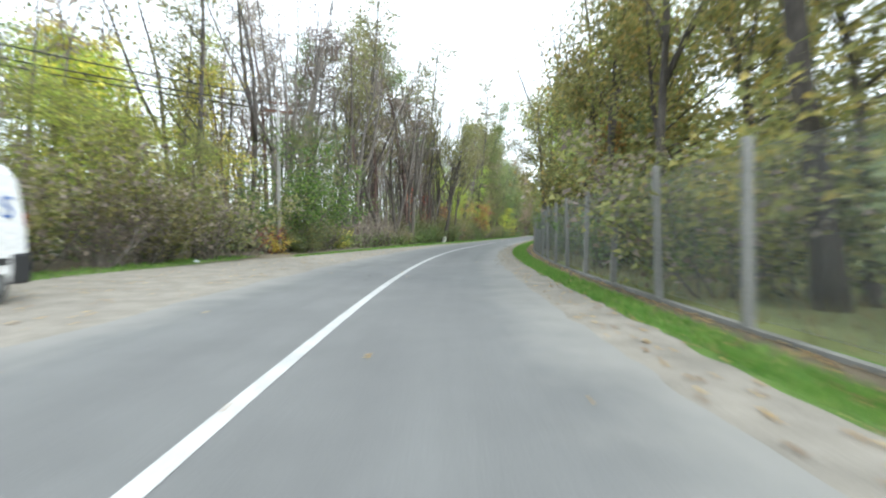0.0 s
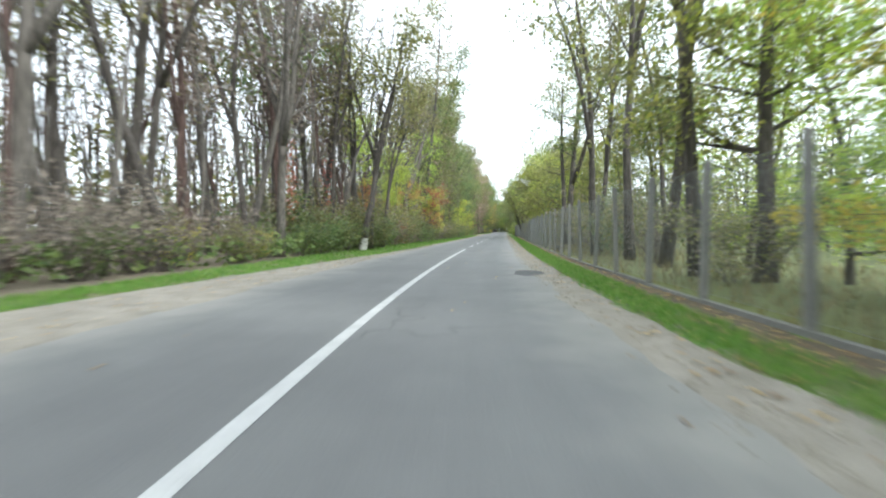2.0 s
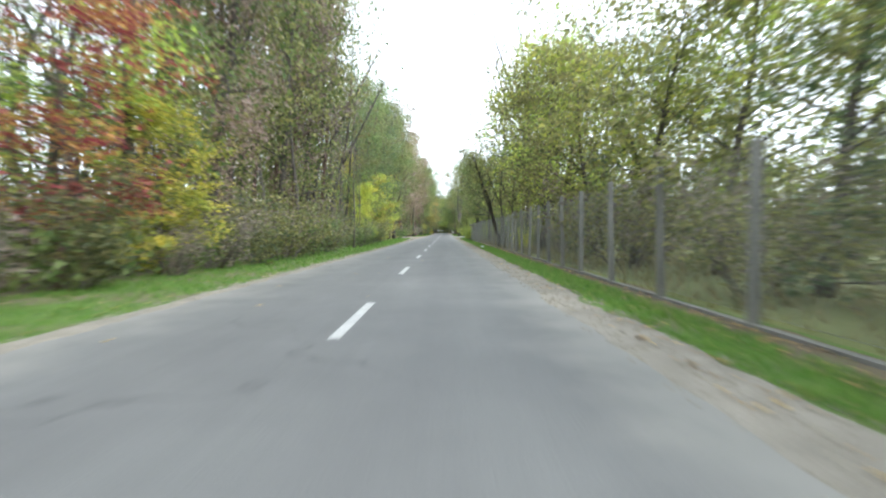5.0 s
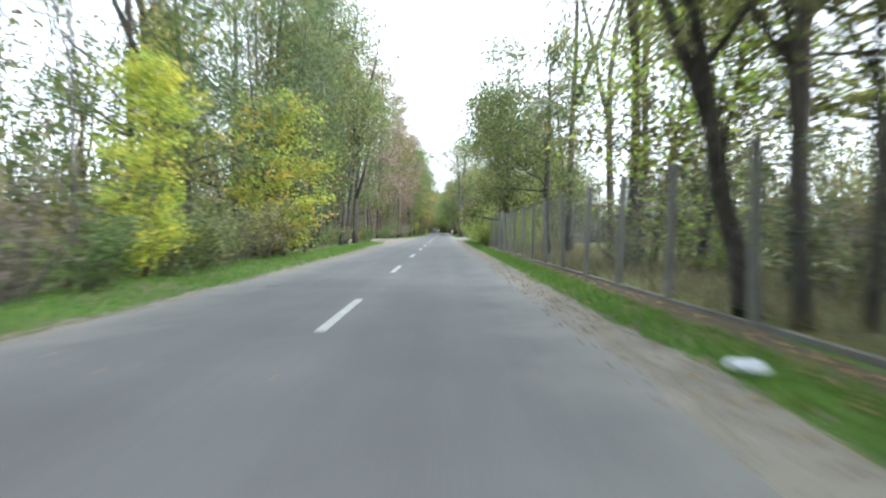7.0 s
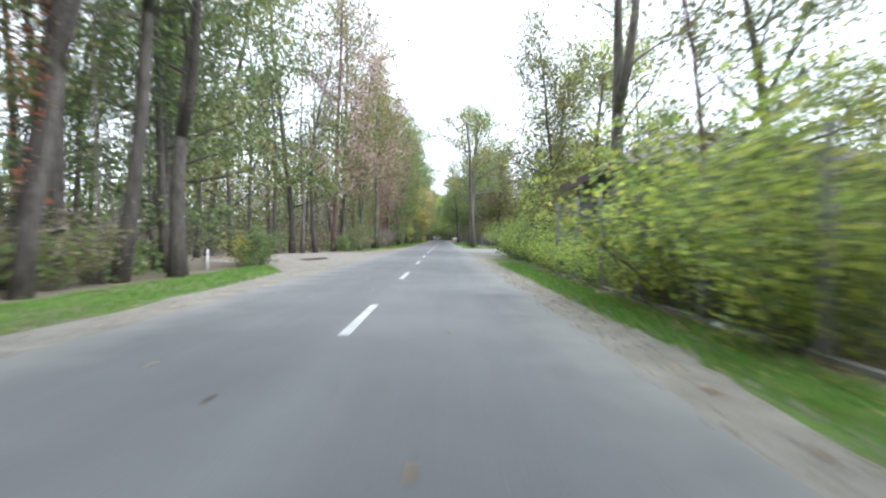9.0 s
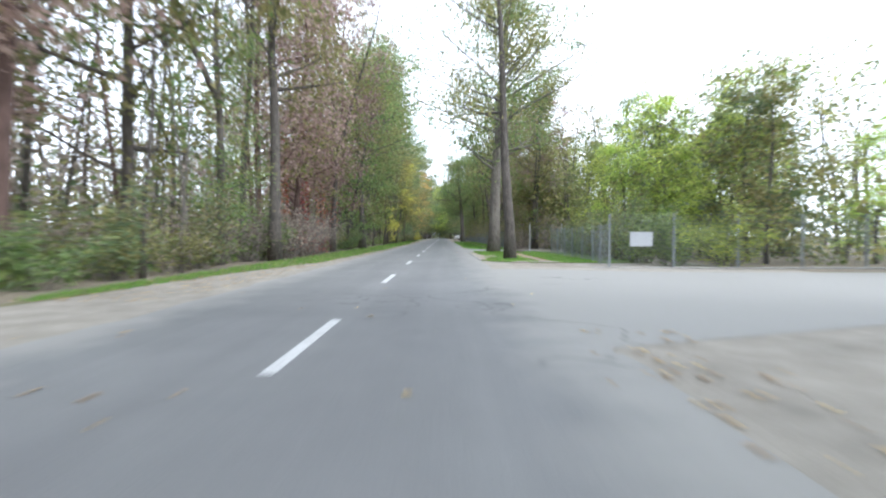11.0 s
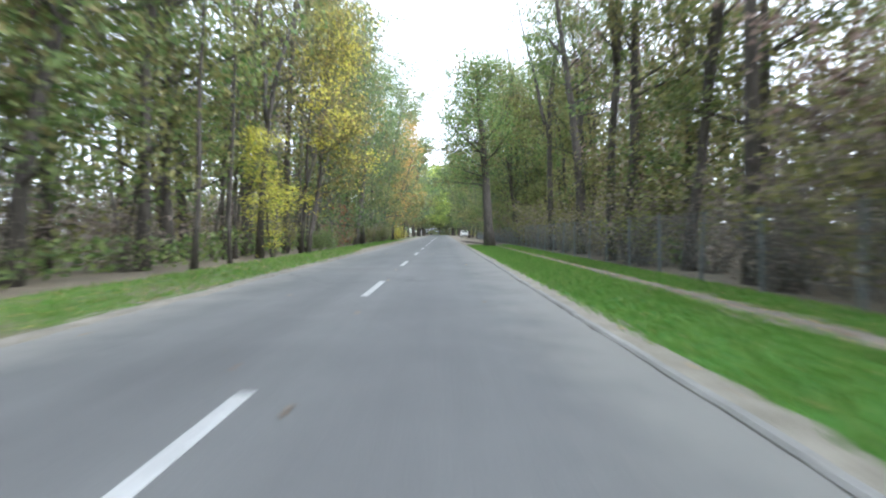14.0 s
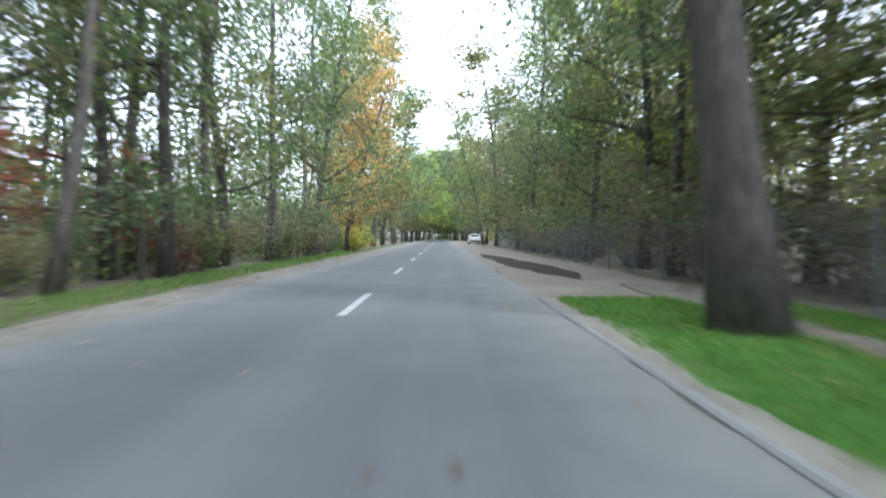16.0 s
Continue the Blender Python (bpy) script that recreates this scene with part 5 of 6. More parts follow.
def kerb_line(name, points, label):
    root = tagged(new(name), label, "kerb", kind="structure")
    root.matrix_basis = pose(points[0][0], points[0][1], 0)
    r = random.Random(8)
    for (ax, ay), (bx, by) in zip(points, points[1:]):
        ln = math.hypot(bx - ax, by - ay)
        turn = math.degrees(math.atan2(by - ay, bx - ax)) - 90
        n = max(1, round(ln))
        for i in range(n):
            f = i / n
            at(part("kerb_stone", KERB_MESH, root), root, pose(ax + (bx - ax) * f, ay + (by - ay) * f, r.uniform(-0.015, 0.005), r.uniform(-0.5, 0.5), r.uniform(-1.0, 1.0), turn + r.uniform(-0.7, 0.7)) @ Matrix.Diagonal((1, ln / n, 1, 1)))


kerb_line("kerb", [road(219.6, 3.42), road(232.2, 3.42), road(233.6, 4.3)], "weathered concrete kerb round the grass island")
kerb_line("kerb", [road(245.6, 3.42), road(299, 3.42)], "weathered concrete kerb along the grass strip")
kerb_line("kerb", [road(213.4, 7.2), road(213.2, 20)], "weathered concrete kerb of the side road")

# ---- grass ----


def grass(name, label, zones, per, seed, tall=(0.05, 0.13), mat="grass", z=0.0):
    r = random.Random(seed)
    s = Soup()
    for u0, u1, left, right, dens in zones:
        for _ in range(int((u1 - u0) * per * dens)):
            u = r.uniform(u0, u1)
            l = left(u) if callable(left) else left
            q = right(u) if callable(right) else right
            d = l + (q - l) * r.random()
            x, y = road(u, d)
            for _ in range(3):
                a = r.uniform(0, 6.283)
                h = r.uniform(*tall)
                w = Vector((math.cos(a), math.sin(a), 0)) * 0.012
                p = Vector((x + r.gauss(0, 0.04), y + r.gauss(0, 0.04), z))
                t = p + Vector((r.gauss(0, 0.45 * h), r.gauss(0, 0.45 * h), h))
                i = len(s.v)
                s.v += [p - w, p + w, t]
                s.f.append((i, i + 1, i + 2))
    return tagged(new(name, s.mesh(name, LEAF[mat])), label, "grass", kind="stuff")


L_EDGE = lambda u: LAYBY(u) - 0.1
grass("grass", "short green grass on the verges", [(26, 178, -6.9, L_EDGE, 1.0), (0, 26, -11.2, -8.9, 0.5), (203, 330, -6.5, L_EDGE, 0.7), (0, 180, lambda u: EDGE_R(u) + 0.05, 4.75, 1.1)], 110, 3)
grass("lawn_grass", "dense bright green grass beside the kerb", [(226.5, 234, 3.9, 5.9, 1.6), (218.2, 226.5, 4.75, 5.6, 1.0), (218.6, 221.5, 3.8, 5.4, 1.4), (217, 234.6, 6.9, 8.6, 0.9), (245, 299, 3.7, 5.75, 2.2), (241.8, 245, 5.0, 5.8, 1.2), (241, 299, 6.7, 7.7, 1.0), (217.6, 233, 5.4, 6.0, 0.4), (217.6, 233, 6.7, 7.2, 0.4), (219.5, 231.5, 4.0, 4.8, 0.16), (242, 299, 5.5, 5.95, 0.35), (242, 299, 6.35, 6.8, 0.35)], 140, 4, (0.04, 0.1), z=0.03)


def litter(seed, zones):
    r = random.Random(seed)
    s = Soup()
    for u0, u1, d0, d1, n, *rise in zones:
        for _ in range(n):
            x, y = road(r.uniform(u0, u1), r.uniform(d0, d1))
            a, k = r.uniform(0, 6.283), r.uniform(0.03, 0.07)
            c, q = Vector((math.cos(a), math.sin(a), 0)) * k, Vector((-math.sin(a), math.cos(a), 0)) * k * 0.7
            p = Vector((x, y, rise[0] if rise else 0.022))
            s.quad(p - c, p - q + Vector((0, 0, 0.01)), p + c, p + q + Vector((0, 0, 0.008)))
    tagged(new("fallen_leaves", s.mesh("fallen_leaves", LEAF["litter"])), "scattered fallen leaves on the verges", "leaves", kind="stuff")


litter(6, [(0, 200, -7.5, -3.4, 3000), (203, 320, -6.6, -3.6, 5000), (0, 200, 3.3, 4.6, 2600), (0, 176, 4.4, 5.2, 6000), (218.5, 232, 3.6, 7.4, 900, 0.048), (243, 298, 3.6, 7.4, 900, 0.048), (218.5, 233, 5.4, 7.2, 700, 0.048), (243, 298, 5.4, 7.2, 2200, 0.048), (0, 300, -3.4, 3.6, 300)])

def stones(seed, zones):
    """Loose grit and pebbles along the ragged asphalt edges."""
    r = random.Random(seed)
    s = Soup()
    for u0, u1, left, right, n in zones:
        for _ in range(n):
            u = r.uniform(u0, u1)
            l = left(u) if callable(left) else left
            q = right(u) if callable(right) else right
            x, y = road(u, l + (q - l) * r.random())
            k = r.uniform(0.012, 0.045)
            top = Vector((x + r.gauss(0, 0.3 * k), y + r.gauss(0, 0.3 * k), 0.008 + k * r.uniform(0.5, 0.9)))
            turn = r.uniform(0, 6.283)
            ring = [Vector((x + math.cos(turn + j * 1.2566) * k * r.uniform(0.7, 1.2), y + math.sin(turn + j * 1.2566) * k * r.uniform(0.7, 1.2), 0.003)) for j in range(5)]
            i = len(s.v)
            s.v += ring + [top]
            s.f += [(i + j, i + (j + 1) % 5, i + 5) for j in range(5)]
    tagged(new("loose_stones", s.mesh("loose_stones", PALE_SAND)), "loose pale grit and pebbles along the asphalt edge", "stones", kind="stuff")


stones(17, [(20, 186, 2.95, lambda u: EDGE_R(u) + 0.25, 6500), (10, 178, lambda u: LAYBY(u) - 0.2, -3.05, 5000), (204, 330, lambda u: LAYBY(u) - 0.2, -3.05, 3000), (219.9, 231.5, 3.5, 4.4, 700), (244, 299, 3.48, 3.95, 2200)])

grass("dry_grass", "tall dry grass behind the wire fence", [(2, 176, 5.4, 13.0, 1.0), (120, 176, 5.4, 12.0, 2.0)], 55, 9, (0.12, 0.45), "dry", -0.01)

# ---- the power pole and its wires ----
def tube_part(name, pts, radii, n, mat, parent, label="", smooth=True):
    s = Soup()
    s.tube([Vector(p) for p in pts], radii, n)
    return part(name, s.mesh(name, mat, smooth), parent, label)


POLE_WHITE = mottled("pale_pole_concrete", (0.28, 0.28, 0.265), (0.42, 0.41, 0.395), 0.8, 25, 0.9, 0.3)
RUST = mottled("rusty_iron", (0.09, 0.05, 0.035), (0.2, 0.11, 0.07), 3, 40, 0.8, 0.4)
CABLE = mottled("black_cable", (0.015, 0.015, 0.016), (0.03, 0.03, 0.032), 5, 40, 0.6, 0.1)
PORCELAIN = mottled("brown_porcelain", (0.1, 0.06, 0.04), (0.2, 0.13, 0.09), 5, 40, 0.3, 0.05)


def power_pole(u, d):
    x, y = road(u, d)
    root = tagged(new("power_pole"), "pale concrete power pole with a steel crossarm", "power pole", "power poles")
    root.matrix_basis = pose(x, y, 0, 0, 0, 32)
    tube_part("shaft", [(0, 0, -0.5), (0, 0, 3), (0, 0, 6), (0, 0, 9.2)], [0.13, 0.12, 0.105, 0.085], 10, POLE_WHITE, root)
    s = Soup()
    s.box((-0.8, -0.05, 8.45), (0.8, 0.05, 8.57))
    s.box((-0.55, -0.05, 8.95), (0.55, 0.05, 9.05))
    part("crossarm", s.mesh("crossarm", RUST), root, "rusty steel crossarm")
    for px, pz in ((-0.7, 8.57), (0.7, 8.57), (0.0, 9.2)):
        tube_part("insulator", [(px, 0, pz), (px, 0, pz + 0.06), (px, 0, pz + 0.1), (px, 0, pz + 0.16)], [0.03, 0.055, 0.035, 0.045], 8, PORCELAIN, root, "brown porcelain insulator")
    return root


P1, P2 = (30.8, -10.1), (-8.0, -32.0)
power_pole(*P1)
power_pole(*P2)
ax, ay = road(*P1)
bx, by = road(*P2)
for off, z in ((-0.62, 8.72), (0.62, 8.72), (0.0, 9.36)):
    pts = []
    for i in range(25):
        f = i / 24
        sag = -1.3 * 4 * f * (1 - f)
        pts.append(Vector((ax + (bx - ax) * f + off * 0.5, ay + (by - ay) * f - off * 0.8, z + sag)))
    s = Soup()
    s.tube(pts, [0.034] * 25, 5)
    tagged(new("power_line", s.mesh("power_line", CABLE, True)), "black sagging overhead power cable", "cable", "overhead cables")
climber = make_bush(88, 6.2, 3.4, "ivy", 8000, 0.17, 18, second="dark", label="green climbing shrub wrapped round the pole")
plant(climber, 32.8, -9.7, 1.05)
creeper = make_bush(89, 2.0, 1.2, "yellow", 500, 0.13, 8, second="orange", label="yellow-leaved shrub at the pole foot")
plant(creeper, 29.9, -9.8, 0.75)
plant(B_RED, 30.8, -10.5, 1.0, sink=0.0)
plant(B_DARK, 31.0, -8.3, 0.75, group="undergrowth")

# ---- vehicles ----
VAN_WHITE = mottled("white_car_paint", (0.72, 0.74, 0.76), (0.8, 0.81, 0.82), 0.7, 12, 0.28, 0.02, space="local")
PLASTIC = mottled("black_plastic", (0.018, 0.019, 0.02), (0.035, 0.036, 0.038), 4, 60, 0.6, 0.15, space="local")
RUBBER = mottled("tyre_rubber", (0.015, 0.015, 0.015), (0.03, 0.03, 0.029), 5, 60, 0.85, 0.3, space="local")
RIM = mottled("grey_wheel_steel", (0.25, 0.26, 0.27), (0.4, 0.41, 0.42), 5, 40, 0.45, 0.1, 0.6, space="local")
GLASS_DARK, _gt, _gb = principled("tinted_glass", 0.05)
_gb.inputs["Base Color"].default_value = (0.02, 0.024, 0.026, 1)
LAMP_RED = mottled("red_lamp_plastic", (0.3, 0.02, 0.02), (0.42, 0.04, 0.03), 8, 50, 0.2, 0.02, space="local")
LAMP_CLEAR = mottled("clear_lamp_plastic", (0.6, 0.6, 0.6), (0.75, 0.75, 0.75), 8, 50, 0.15, 0.02, space="local")
BLUE = mottled("blue_lettering", (0.03, 0.1, 0.35), (0.05, 0.16, 0.45), 5, 40, 0.4, 0.02, space="local")


def lofted(sections, mat, name, crease=None):
    """A closed skin through rings of equal count, given from one end to the other."""
    s = Soup()
    n = len(sections[0])
    for ring in sections:
        s.v += [Vector(p) for p in ring]
    for i in range(len(sections) - 1):
        for k in range(n):
            a, b = i * n + k, i * n + (k + 1) % n
            s.f.append((a, b, b + n, a + n))
    s.f.append(tuple(reversed(range(n))))
    s.f.append(tuple((len(sections) - 1) * n + k for k in range(n)))
    return s.mesh(name, mat, False)


def wheel(parent, x, y, r=0.33, w=0.2, side=1):
    tyre = Soup()
    tyre.tube([Vector((x - w / 2, y, r)), Vector((x - w / 2 + 0.03, y, r)), Vector((x + w / 2 - 0.03, y, r)), Vector((x + w / 2, y, r))], [r - 0.03, r, r, r - 0.03], 20)
    wob = part("wheel", tyre.mesh("wheel", RUBBER, False), parent, "black tyre on a steel rim")
    rimm = Soup()
    o = x + side * (w / 2 - 0.01)
    rimm.tube([Vector((o, y, r)), Vector((o + side * 0.015, y, r)), Vector((o + side * 0.03, y, r))], [r * 0.62, r * 0.58, r * 0.2], 16)
    part("rim", rimm.mesh("rim", RIM, False), wob, "grey steel wheel rim")


def body_ring(y, half, z0, z1, z2, top):
    """One cross-section of a vehicle body: sill, waist, roof edge, roof."""
    return [(-half * 0.96, y, z0), (half * 0.96, y, z0), (half, y, z0 + 0.2), (half, y, z1), (half * 0.93, y, z2), (half * 0.8, y, top),
            (-half * 0.8, y, top), (-half * 0.93, y, z2), (-half, y, z1), (-half, y, z0 + 0.2)]


def van(u, d):
    x, y = road(u, d)
    root = tagged(new("van"), "white high-roof panel van with blue lettering, parked on gravel", "van")
    # the tail points along the road's way, the nose back towards its start
    root.matrix_basis = pose(x, y, 0.008, 0, 0, math.degrees(heading(u)))
    L = 5.3
    rings = [body_ring(0.0, 0.93, 0.42, 1.0, 1.1, 1.15), body_ring(-0.04, 0.96, 0.36, 1.25, 1.6, 1.7), body_ring(-0.14, 0.98, 0.34, 1.25, 2.1, 2.2), body_ring(-0.26, 0.985, 0.34, 1.25, 2.2, 2.36), body_ring(-0.5, 0.985, 0.34, 1.25, 2.22, 2.4), body_ring(-3.4, 0.985, 0.34, 1.25, 2.22, 2.4),
             body_ring(-4.0, 0.97, 0.34, 1.2, 2.0, 2.2), body_ring(-4.55, 0.95, 0.34, 1.05, 1.25, 1.35), body_ring(-5.1, 0.9, 0.36, 0.95, 1.08, 1.12), body_ring(-L, 0.8, 0.42, 0.8, 0.9, 0.95)]
    part("body", lofted(rings, VAN_WHITE, "body"), root)
    part("rear_bumper", soup_at(bevel_box(2.0, 0.44, 0.54, 0.06), (0, -0.18, 0.59)).mesh("rear_bumper", PLASTIC), root, "black plastic bumper wrapping the corner")
    part("front_bumper", soup_at(bevel_box(1.86, 0.5, 0.34, 0.06), (0, -5.12, 0.5)).mesh("front_bumper", PLASTIC), root, "black plastic bumper")
    part("side_moulding", soup_at(bevel_box(2.0, 3.9, 0.12, 0.01), (0, -2.4, 0.72)).mesh("side_moulding", PLASTIC), root)
    for sx in (-1, 1):
        part("tail_lamp", soup_at(bevel_box(0.1, 0.06, 0.62, 0.015), (sx * 0.86, 0.0, 1.25)).mesh("tail_lamp", LAMP_RED), root, "tall red tail lamp")
        part("headlamp", soup_at(bevel_box(0.3, 0.12, 0.2, 0.03), (sx * 0.62, -5.24, 0.84)).mesh("headlamp", LAMP_CLEAR), root)
        for wy in (-0.78, -4.35):
            wheel(root, sx * 0.87, wy, 0.34, 0.22, sx)
        part("side_window", soup_at(bevel_box(0.02, 0.8, 0.5, 0.006), (sx * 0.972, -3.7, 1.62)).mesh("side_window", GLASS_DARK), root, "dark tinted cab window")
    font = bpy.data.curves.new("lettering", "FONT")
    font.body, font.size, font.extrude, font.align_x = "S", 0.54, 0.002, "RIGHT"
    tmp = bpy.data.objects.new("lettering", font)
    me = bpy.data.meshes.new_from_object(tmp)
    bpy.data.objects.remove(tmp)
    me.materials.append(BLUE)
    lt = part("lettering", me, root, "bold blue letter on the white side")
    lt.matrix_basis = Matrix(((0, 0, 1, 0.994), (1, 0, 0, -0.33), (0, 1, 0, 1.46), (0, 0, 0, 1)))
    for i, w in enumerate((0.36, 0.3, 0.4, 0.34)):
        part("letter_bar", soup_at(bevel_box(0.006, w, 0.38, 0.002), (0.99, -0.95 - 0.45 * i, 1.65)).mesh("letter_bar", BLUE), root, "blue lettering bar")
    return root


def soup_at(s, at_):
    o = Vector(at_)
    s.v = [v + o for v in s.v]
    return s


van(9.3, -6.95)


def parked_car(u, d):
    x, y = road(u, d)
    root = tagged(new("car"), "small white hatchback parked on the earth verge", "car")
    root.matrix_basis = pose(x, y, 0.01)
    rings = [body_ring(-2.0, 0.72, 0.4, 0.75, 0.82, 0.86), body_ring(-1.9, 0.84, 0.3, 0.85, 1.0, 1.05), body_ring(-1.55, 0.87, 0.26, 0.9, 1.36, 1.42), body_ring(-0.6, 0.87, 0.26, 0.9, 1.42, 1.5),
             body_ring(0.4, 0.87, 0.26, 0.9, 1.38, 1.45), body_ring(1.05, 0.86, 0.26, 0.9, 0.98, 1.0), body_ring(1.8, 0.8, 0.28, 0.75, 0.84, 0.88), body_ring(2.05, 0.68, 0.36, 0.6, 0.7, 0.74)]
    part("body", lofted(rings, VAN_WHITE, "body"), root)
    part("rear_window", soup_at(bevel_box(1.2, 0.05, 0.4, 0.02), (0, -1.78, 1.17)).mesh("rear_window", GLASS_DARK), root, "dark rear window")
    part("bumper", soup_at(bevel_box(1.6, 0.16, 0.2, 0.04), (0, -2.0, 0.46)).mesh("bumper", PLASTIC), root)
    part("number_plate", soup_at(bevel_box(0.5, 0.02, 0.11, 0.004), (0, -2.09, 0.62)).mesh("number_plate", WHITE), root)
    for sx in (-1, 1):
        part("tail_lamp", soup_at(bevel_box(0.16, 0.06, 0.26, 0.02), (sx * 0.72, -1.95, 0.86)).mesh("tail_lamp", LAMP_RED), root, "red tail lamp")
        for wy in (-1.25, 1.3):
            wheel(root, sx * 0.76, wy, 0.3, 0.18, sx)
        part("side_window", soup_at(bevel_box(0.02, 1.7, 0.36, 0.01), (sx * 0.862, -0.5, 1.12)).mesh("side_window", GLASS_DARK), root, "dark side window")
    return root


parked_car(368, 6.2)

# a white post far down the road
post_root = tagged(new("street_post"), "slim white-painted roadside post", "post")
post_root.matrix_basis = pose(*road(406, -4.9), 0)
tube_part("shaft", [(0, 0, -0.3), (0, 0, 1.8), (0, 0, 3.6)], [0.12, 0.11, 0.09], 10, WHITE, post_root)
tube_part("cap", [(0, 0, 3.6), (0, 0, 3.66), (0, 0, 3.72)], [0.1, 0.1, 0.04], 10, WIRE, post_root)

# ---- houses behind the fence ----
PLASTER = mottled("pale_plaster", (0.27, 0.25, 0.225), (0.4, 0.375, 0.34), 0.6, 20, 0.9, 0.2)
DARK_WALL = mottled("grey_brown_render", (0.1, 0.097, 0.095), (0.17, 0.163, 0.157), 0.6, 20, 0.9, 0.2)
TILE = mottled("weathered_roof_tile", (0.16, 0.13, 0.115), (0.28, 0.245, 0.225), 0.8, 14, 0.85, 0.5)
WOOD = mottled("dark_eaves_wood", (0.06, 0.045, 0.035), (0.12, 0.09, 0.07), 2, 30, 0.8, 0.4)


def house(x, y, sx, sy, wall, ridge, turn, label, openings, cover=PLASTER, note="pale plastered wall"):
    root = tagged(new("house"), label, "house")
    root.matrix_basis = pose(x, y, -0.02, 0, 0, turn)
    s = Soup()
    s.box((-sx / 2, -sy / 2, 0), (sx / 2, sy / 2, wall))
    part("wall", s.mesh("wall", cover), root, note)
    e = 0.7
    hip = min(sx, sy) * 0.42
    r = Soup()
    a = [Vector((-sx / 2 - e, -sy / 2 - e, wall - 0.15)), Vector((sx / 2 + e, -sy / 2 - e, wall - 0.15)), Vector((sx / 2 + e, sy / 2 + e, wall - 0.15)), Vector((-sx / 2 - e, sy / 2 + e, wall - 0.15))]
    t = [Vector((-sx / 2 + hip, 0, ridge)), Vector((sx / 2 - hip, 0, ridge))]
    th = Vector((0, 0, 0.16))
    r.v = a + t + [p + th for p in a] + [p + th for p in t]
    r.f = [(0, 3, 2, 1), (6, 7, 11, 10), (7, 8, 11), (8, 9, 10, 11), (9, 6, 10), (0, 1, 7, 6), (1, 2, 8, 7), (2, 3, 9, 8), (3, 0, 6, 9)]
    roof = part("roof", r.mesh("roof", TILE), root, "weathered brown tiled hip roof")
    n = int(sx / 0.5)
    ribs = Soup()
    for i in range(n + 1):
        fx = -sx / 2 - e + (sx + 2 * e) * i / n
        k = min(1.0, (sx / 2 + e - abs(fx)) / (hip + e))
        top = Vector((fx, -(sy / 2 + e) * (1 - k), wall - 0.15 + (ridge - wall + 0.15) * k + 0.19))
        ribs.tube([Vector((fx, -sy / 2 - e, wall + 0.04)), top], [0.035, 0.035], 4, False)
    part("tile_ribs", ribs.mesh("tile_ribs", TILE), roof, kind="stuff")
    f = Soup()
    f.box((-sx / 2 - e - 0.03, -sy / 2 - e - 0.03, wall - 0.32), (sx / 2 + e + 0.03, -sy / 2 - e, wall + 0.02))
    part("fascia", f.mesh("fascia", WOOD), root, "dark wooden eaves board")
    f = Soup()
    f.box((-sx / 2 - e - 0.03, -sy / 2 - e, wall - 0.32), (-sx / 2 - e, sy / 2 + e, wall + 0.02))
    part("fascia", f.mesh("fascia", WOOD), root, "dark wooden eaves board")
    for name, side, off, z0, w, h in openings:
        g, fr = Soup(), Soup()
        if side == "front":
            g.box((off - w / 2, -sy / 2 - 0.03, z0), (off + w / 2, -sy / 2 + 0.02, z0 + h))
            fr.box((off - w / 2 - 0.06, -sy / 2 - 0.05, z0 + h), (off + w / 2 + 0.06, -sy / 2 + 0.02, z0 + h + 0.07))
            fr.box((off - 0.025, -sy / 2 - 0.05, z0), (off + 0.025, -sy / 2 - 0.03, z0 + h))
        else:
            g.box((-sx / 2 - 0.03, off - w / 2, z0), (-sx / 2 + 0.02, off + w / 2, z0 + h))
            fr.box((-sx / 2 - 0.05, off - w / 2 - 0.06, z0 + h), (-sx / 2 + 0.02, off + w / 2 + 0.06, z0 + h + 0.07))
            fr.box((-sx / 2 - 0.05, off - 0.025, z0), (-sx / 2 - 0.03, off + 0.025, z0 + h))
        w_ob = part(name, g.mesh(name, GLASS_DARK if name == "window" else WOOD), root)
        part("frame", fr.mesh("frame", WOOD), w_ob)
    return root


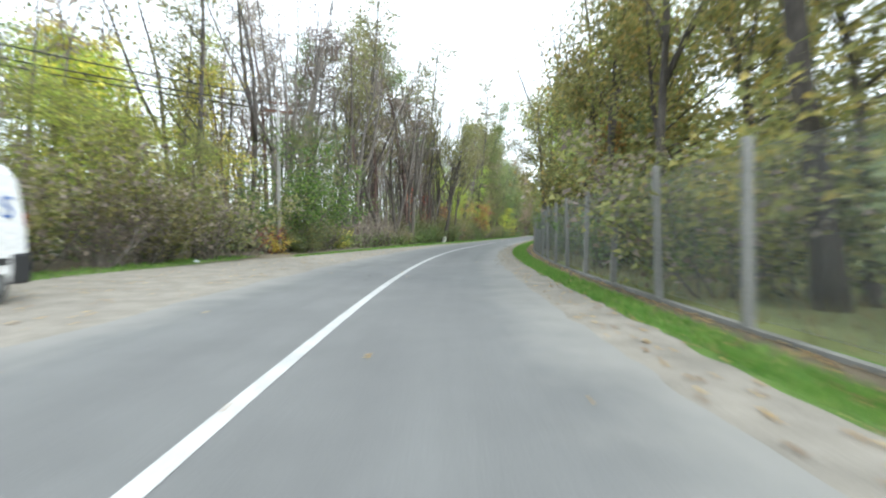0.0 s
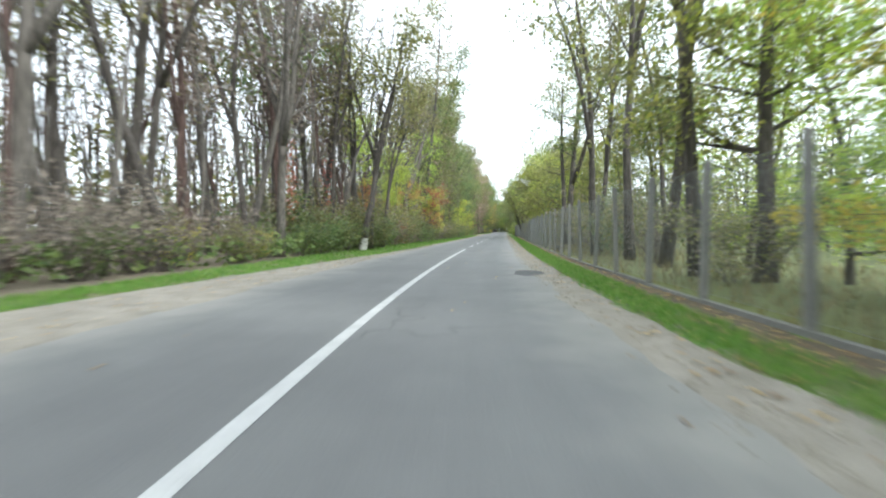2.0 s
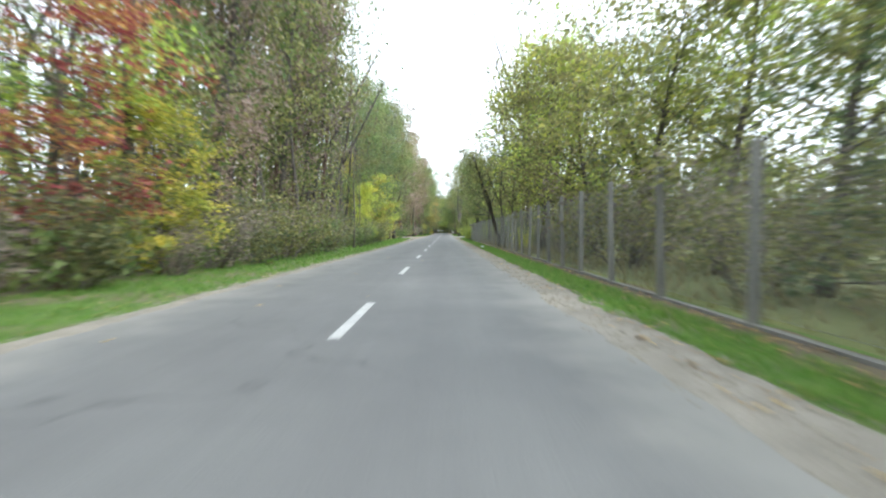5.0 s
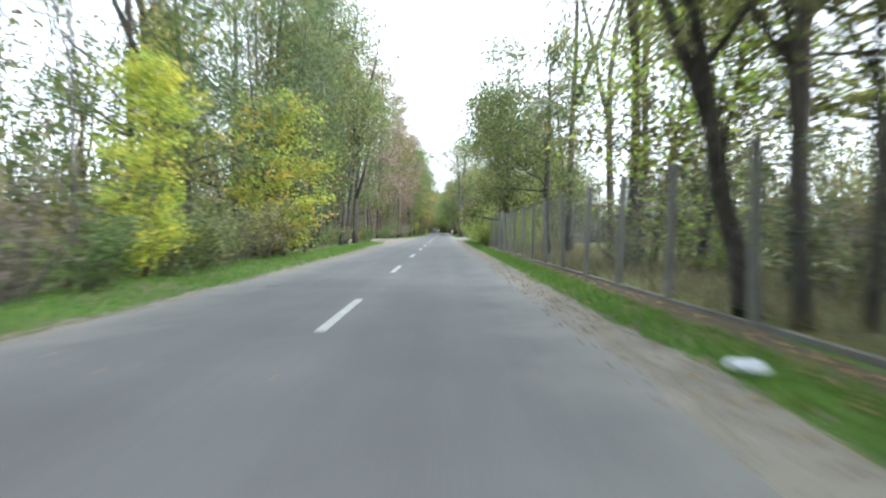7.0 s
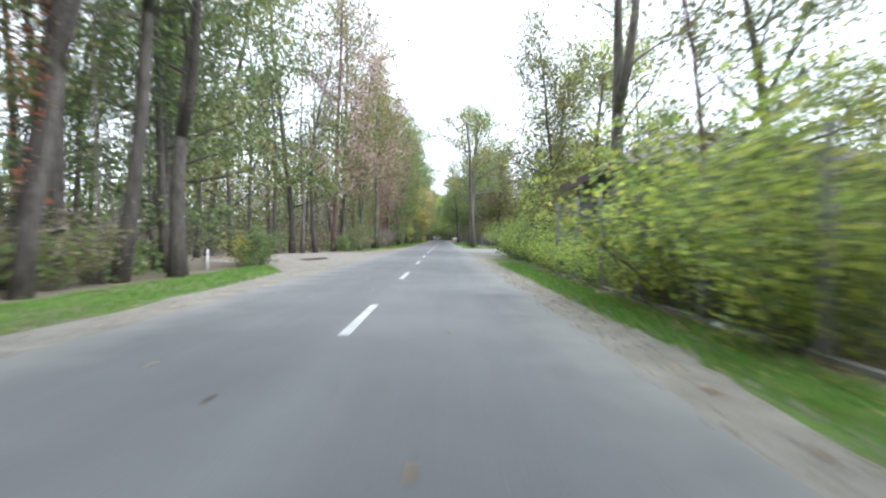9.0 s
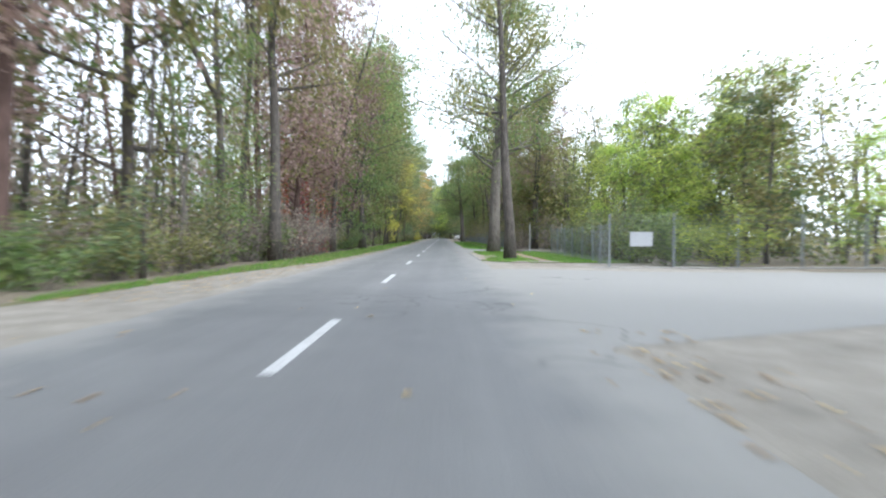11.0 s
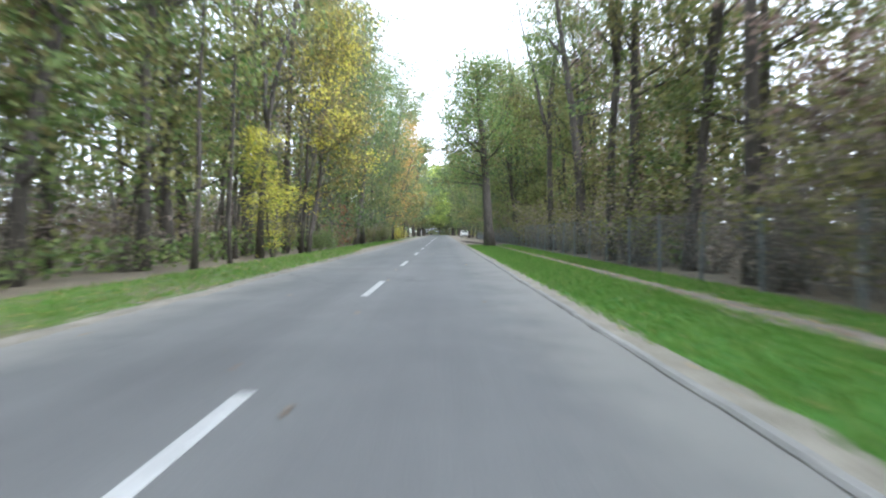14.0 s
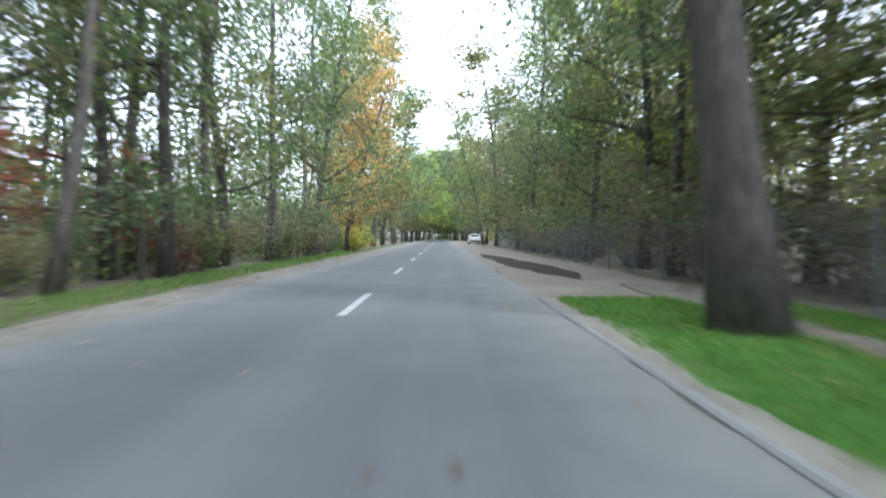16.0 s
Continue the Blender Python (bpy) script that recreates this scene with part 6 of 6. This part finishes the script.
house(25.6, 175, 13, 7, 2.3, 4.3, 0, "low pale house with a weathered brown hip roof", [("door", "front", -2.2, 0, 0.95, 2.0), ("window", "front", 0.2, 0.8, 1.2, 1.1), ("window", "front", 3.2, 0.8, 1.2, 1.1), ("window", "side", 0, 0.8, 1.2, 1.1)])
house(12.9, 178.2, 10.0, 7.0, 3.9, 5.6, 0, "dark-walled house with a brown roof behind hedges", [("window", "front", -1.8, 1.0, 1.1, 1.2), ("window", "front", 1.8, 1.0, 1.1, 1.2), ("window", "side", 0, 2.4, 1.1, 1.1), ("door", "front", 0, 0, 1.0, 2.05)], DARK_WALL, "dark grey-brown rendered wall")

# ---- litter beside the road ----
BAG = mottled("pale_plastic_bag", (0.55, 0.6, 0.7), (0.75, 0.78, 0.82), 6, 40, 0.4, 0.3, space="local")
for u, d, k in ((124.1, 4.1, 0.17), (21.0, -9.3, 0.12), (151.4, 4.7, 0.12), (162.5, 5.0, 0.1)):
    bm = bmesh.new()
    bmesh.ops.create_icosphere(bm, subdivisions=2, radius=k)
    for v in bm.verts:
        v.co *= 1 + 0.35 * noise.noise(v.co * 9)
        v.co.z = max(v.co.z * 0.45, -0.3 * k)
    s = soup_from(bm)
    bm.free()
    ob = tagged(new("litter", s.mesh("litter", BAG)), "crumpled pale plastic bag on the verge", "litter")
    ob.location = (*road(u, d), 0.3 * k)

# ---- a culvert head in the verge and a marker post ----
cul = tagged(new("culvert_head"), "low dark concrete culvert head in the grass", "culvert")
cul.matrix_basis = pose(*road(64.0, 5.75), 0)
part("block", soup_at(bevel_box(0.46, 0.4, 0.4, 0.05), (0, 0, 0.12)).mesh("block", MUD), cul)
part("lid", soup_at(bevel_box(0.49, 0.43, 0.04, 0.012), (0, 0, 0.335)).mesh("lid", STAINED), cul, "chipped concrete lid slab")
mp = tagged(new("marker_post"), "short white marker post on the verge", "post")
mp.matrix_basis = pose(*road(176.5, -8.2), 0)
tube_part("shaft", [(0, 0, -0.1), (0, 0, 0.75)], [0.045, 0.04], 8, WHITE, mp)
tube_part("cap", [(0, 0, 0.75), (0, 0, 0.8)], [0.04, 0.015], 8, WHITE, mp)
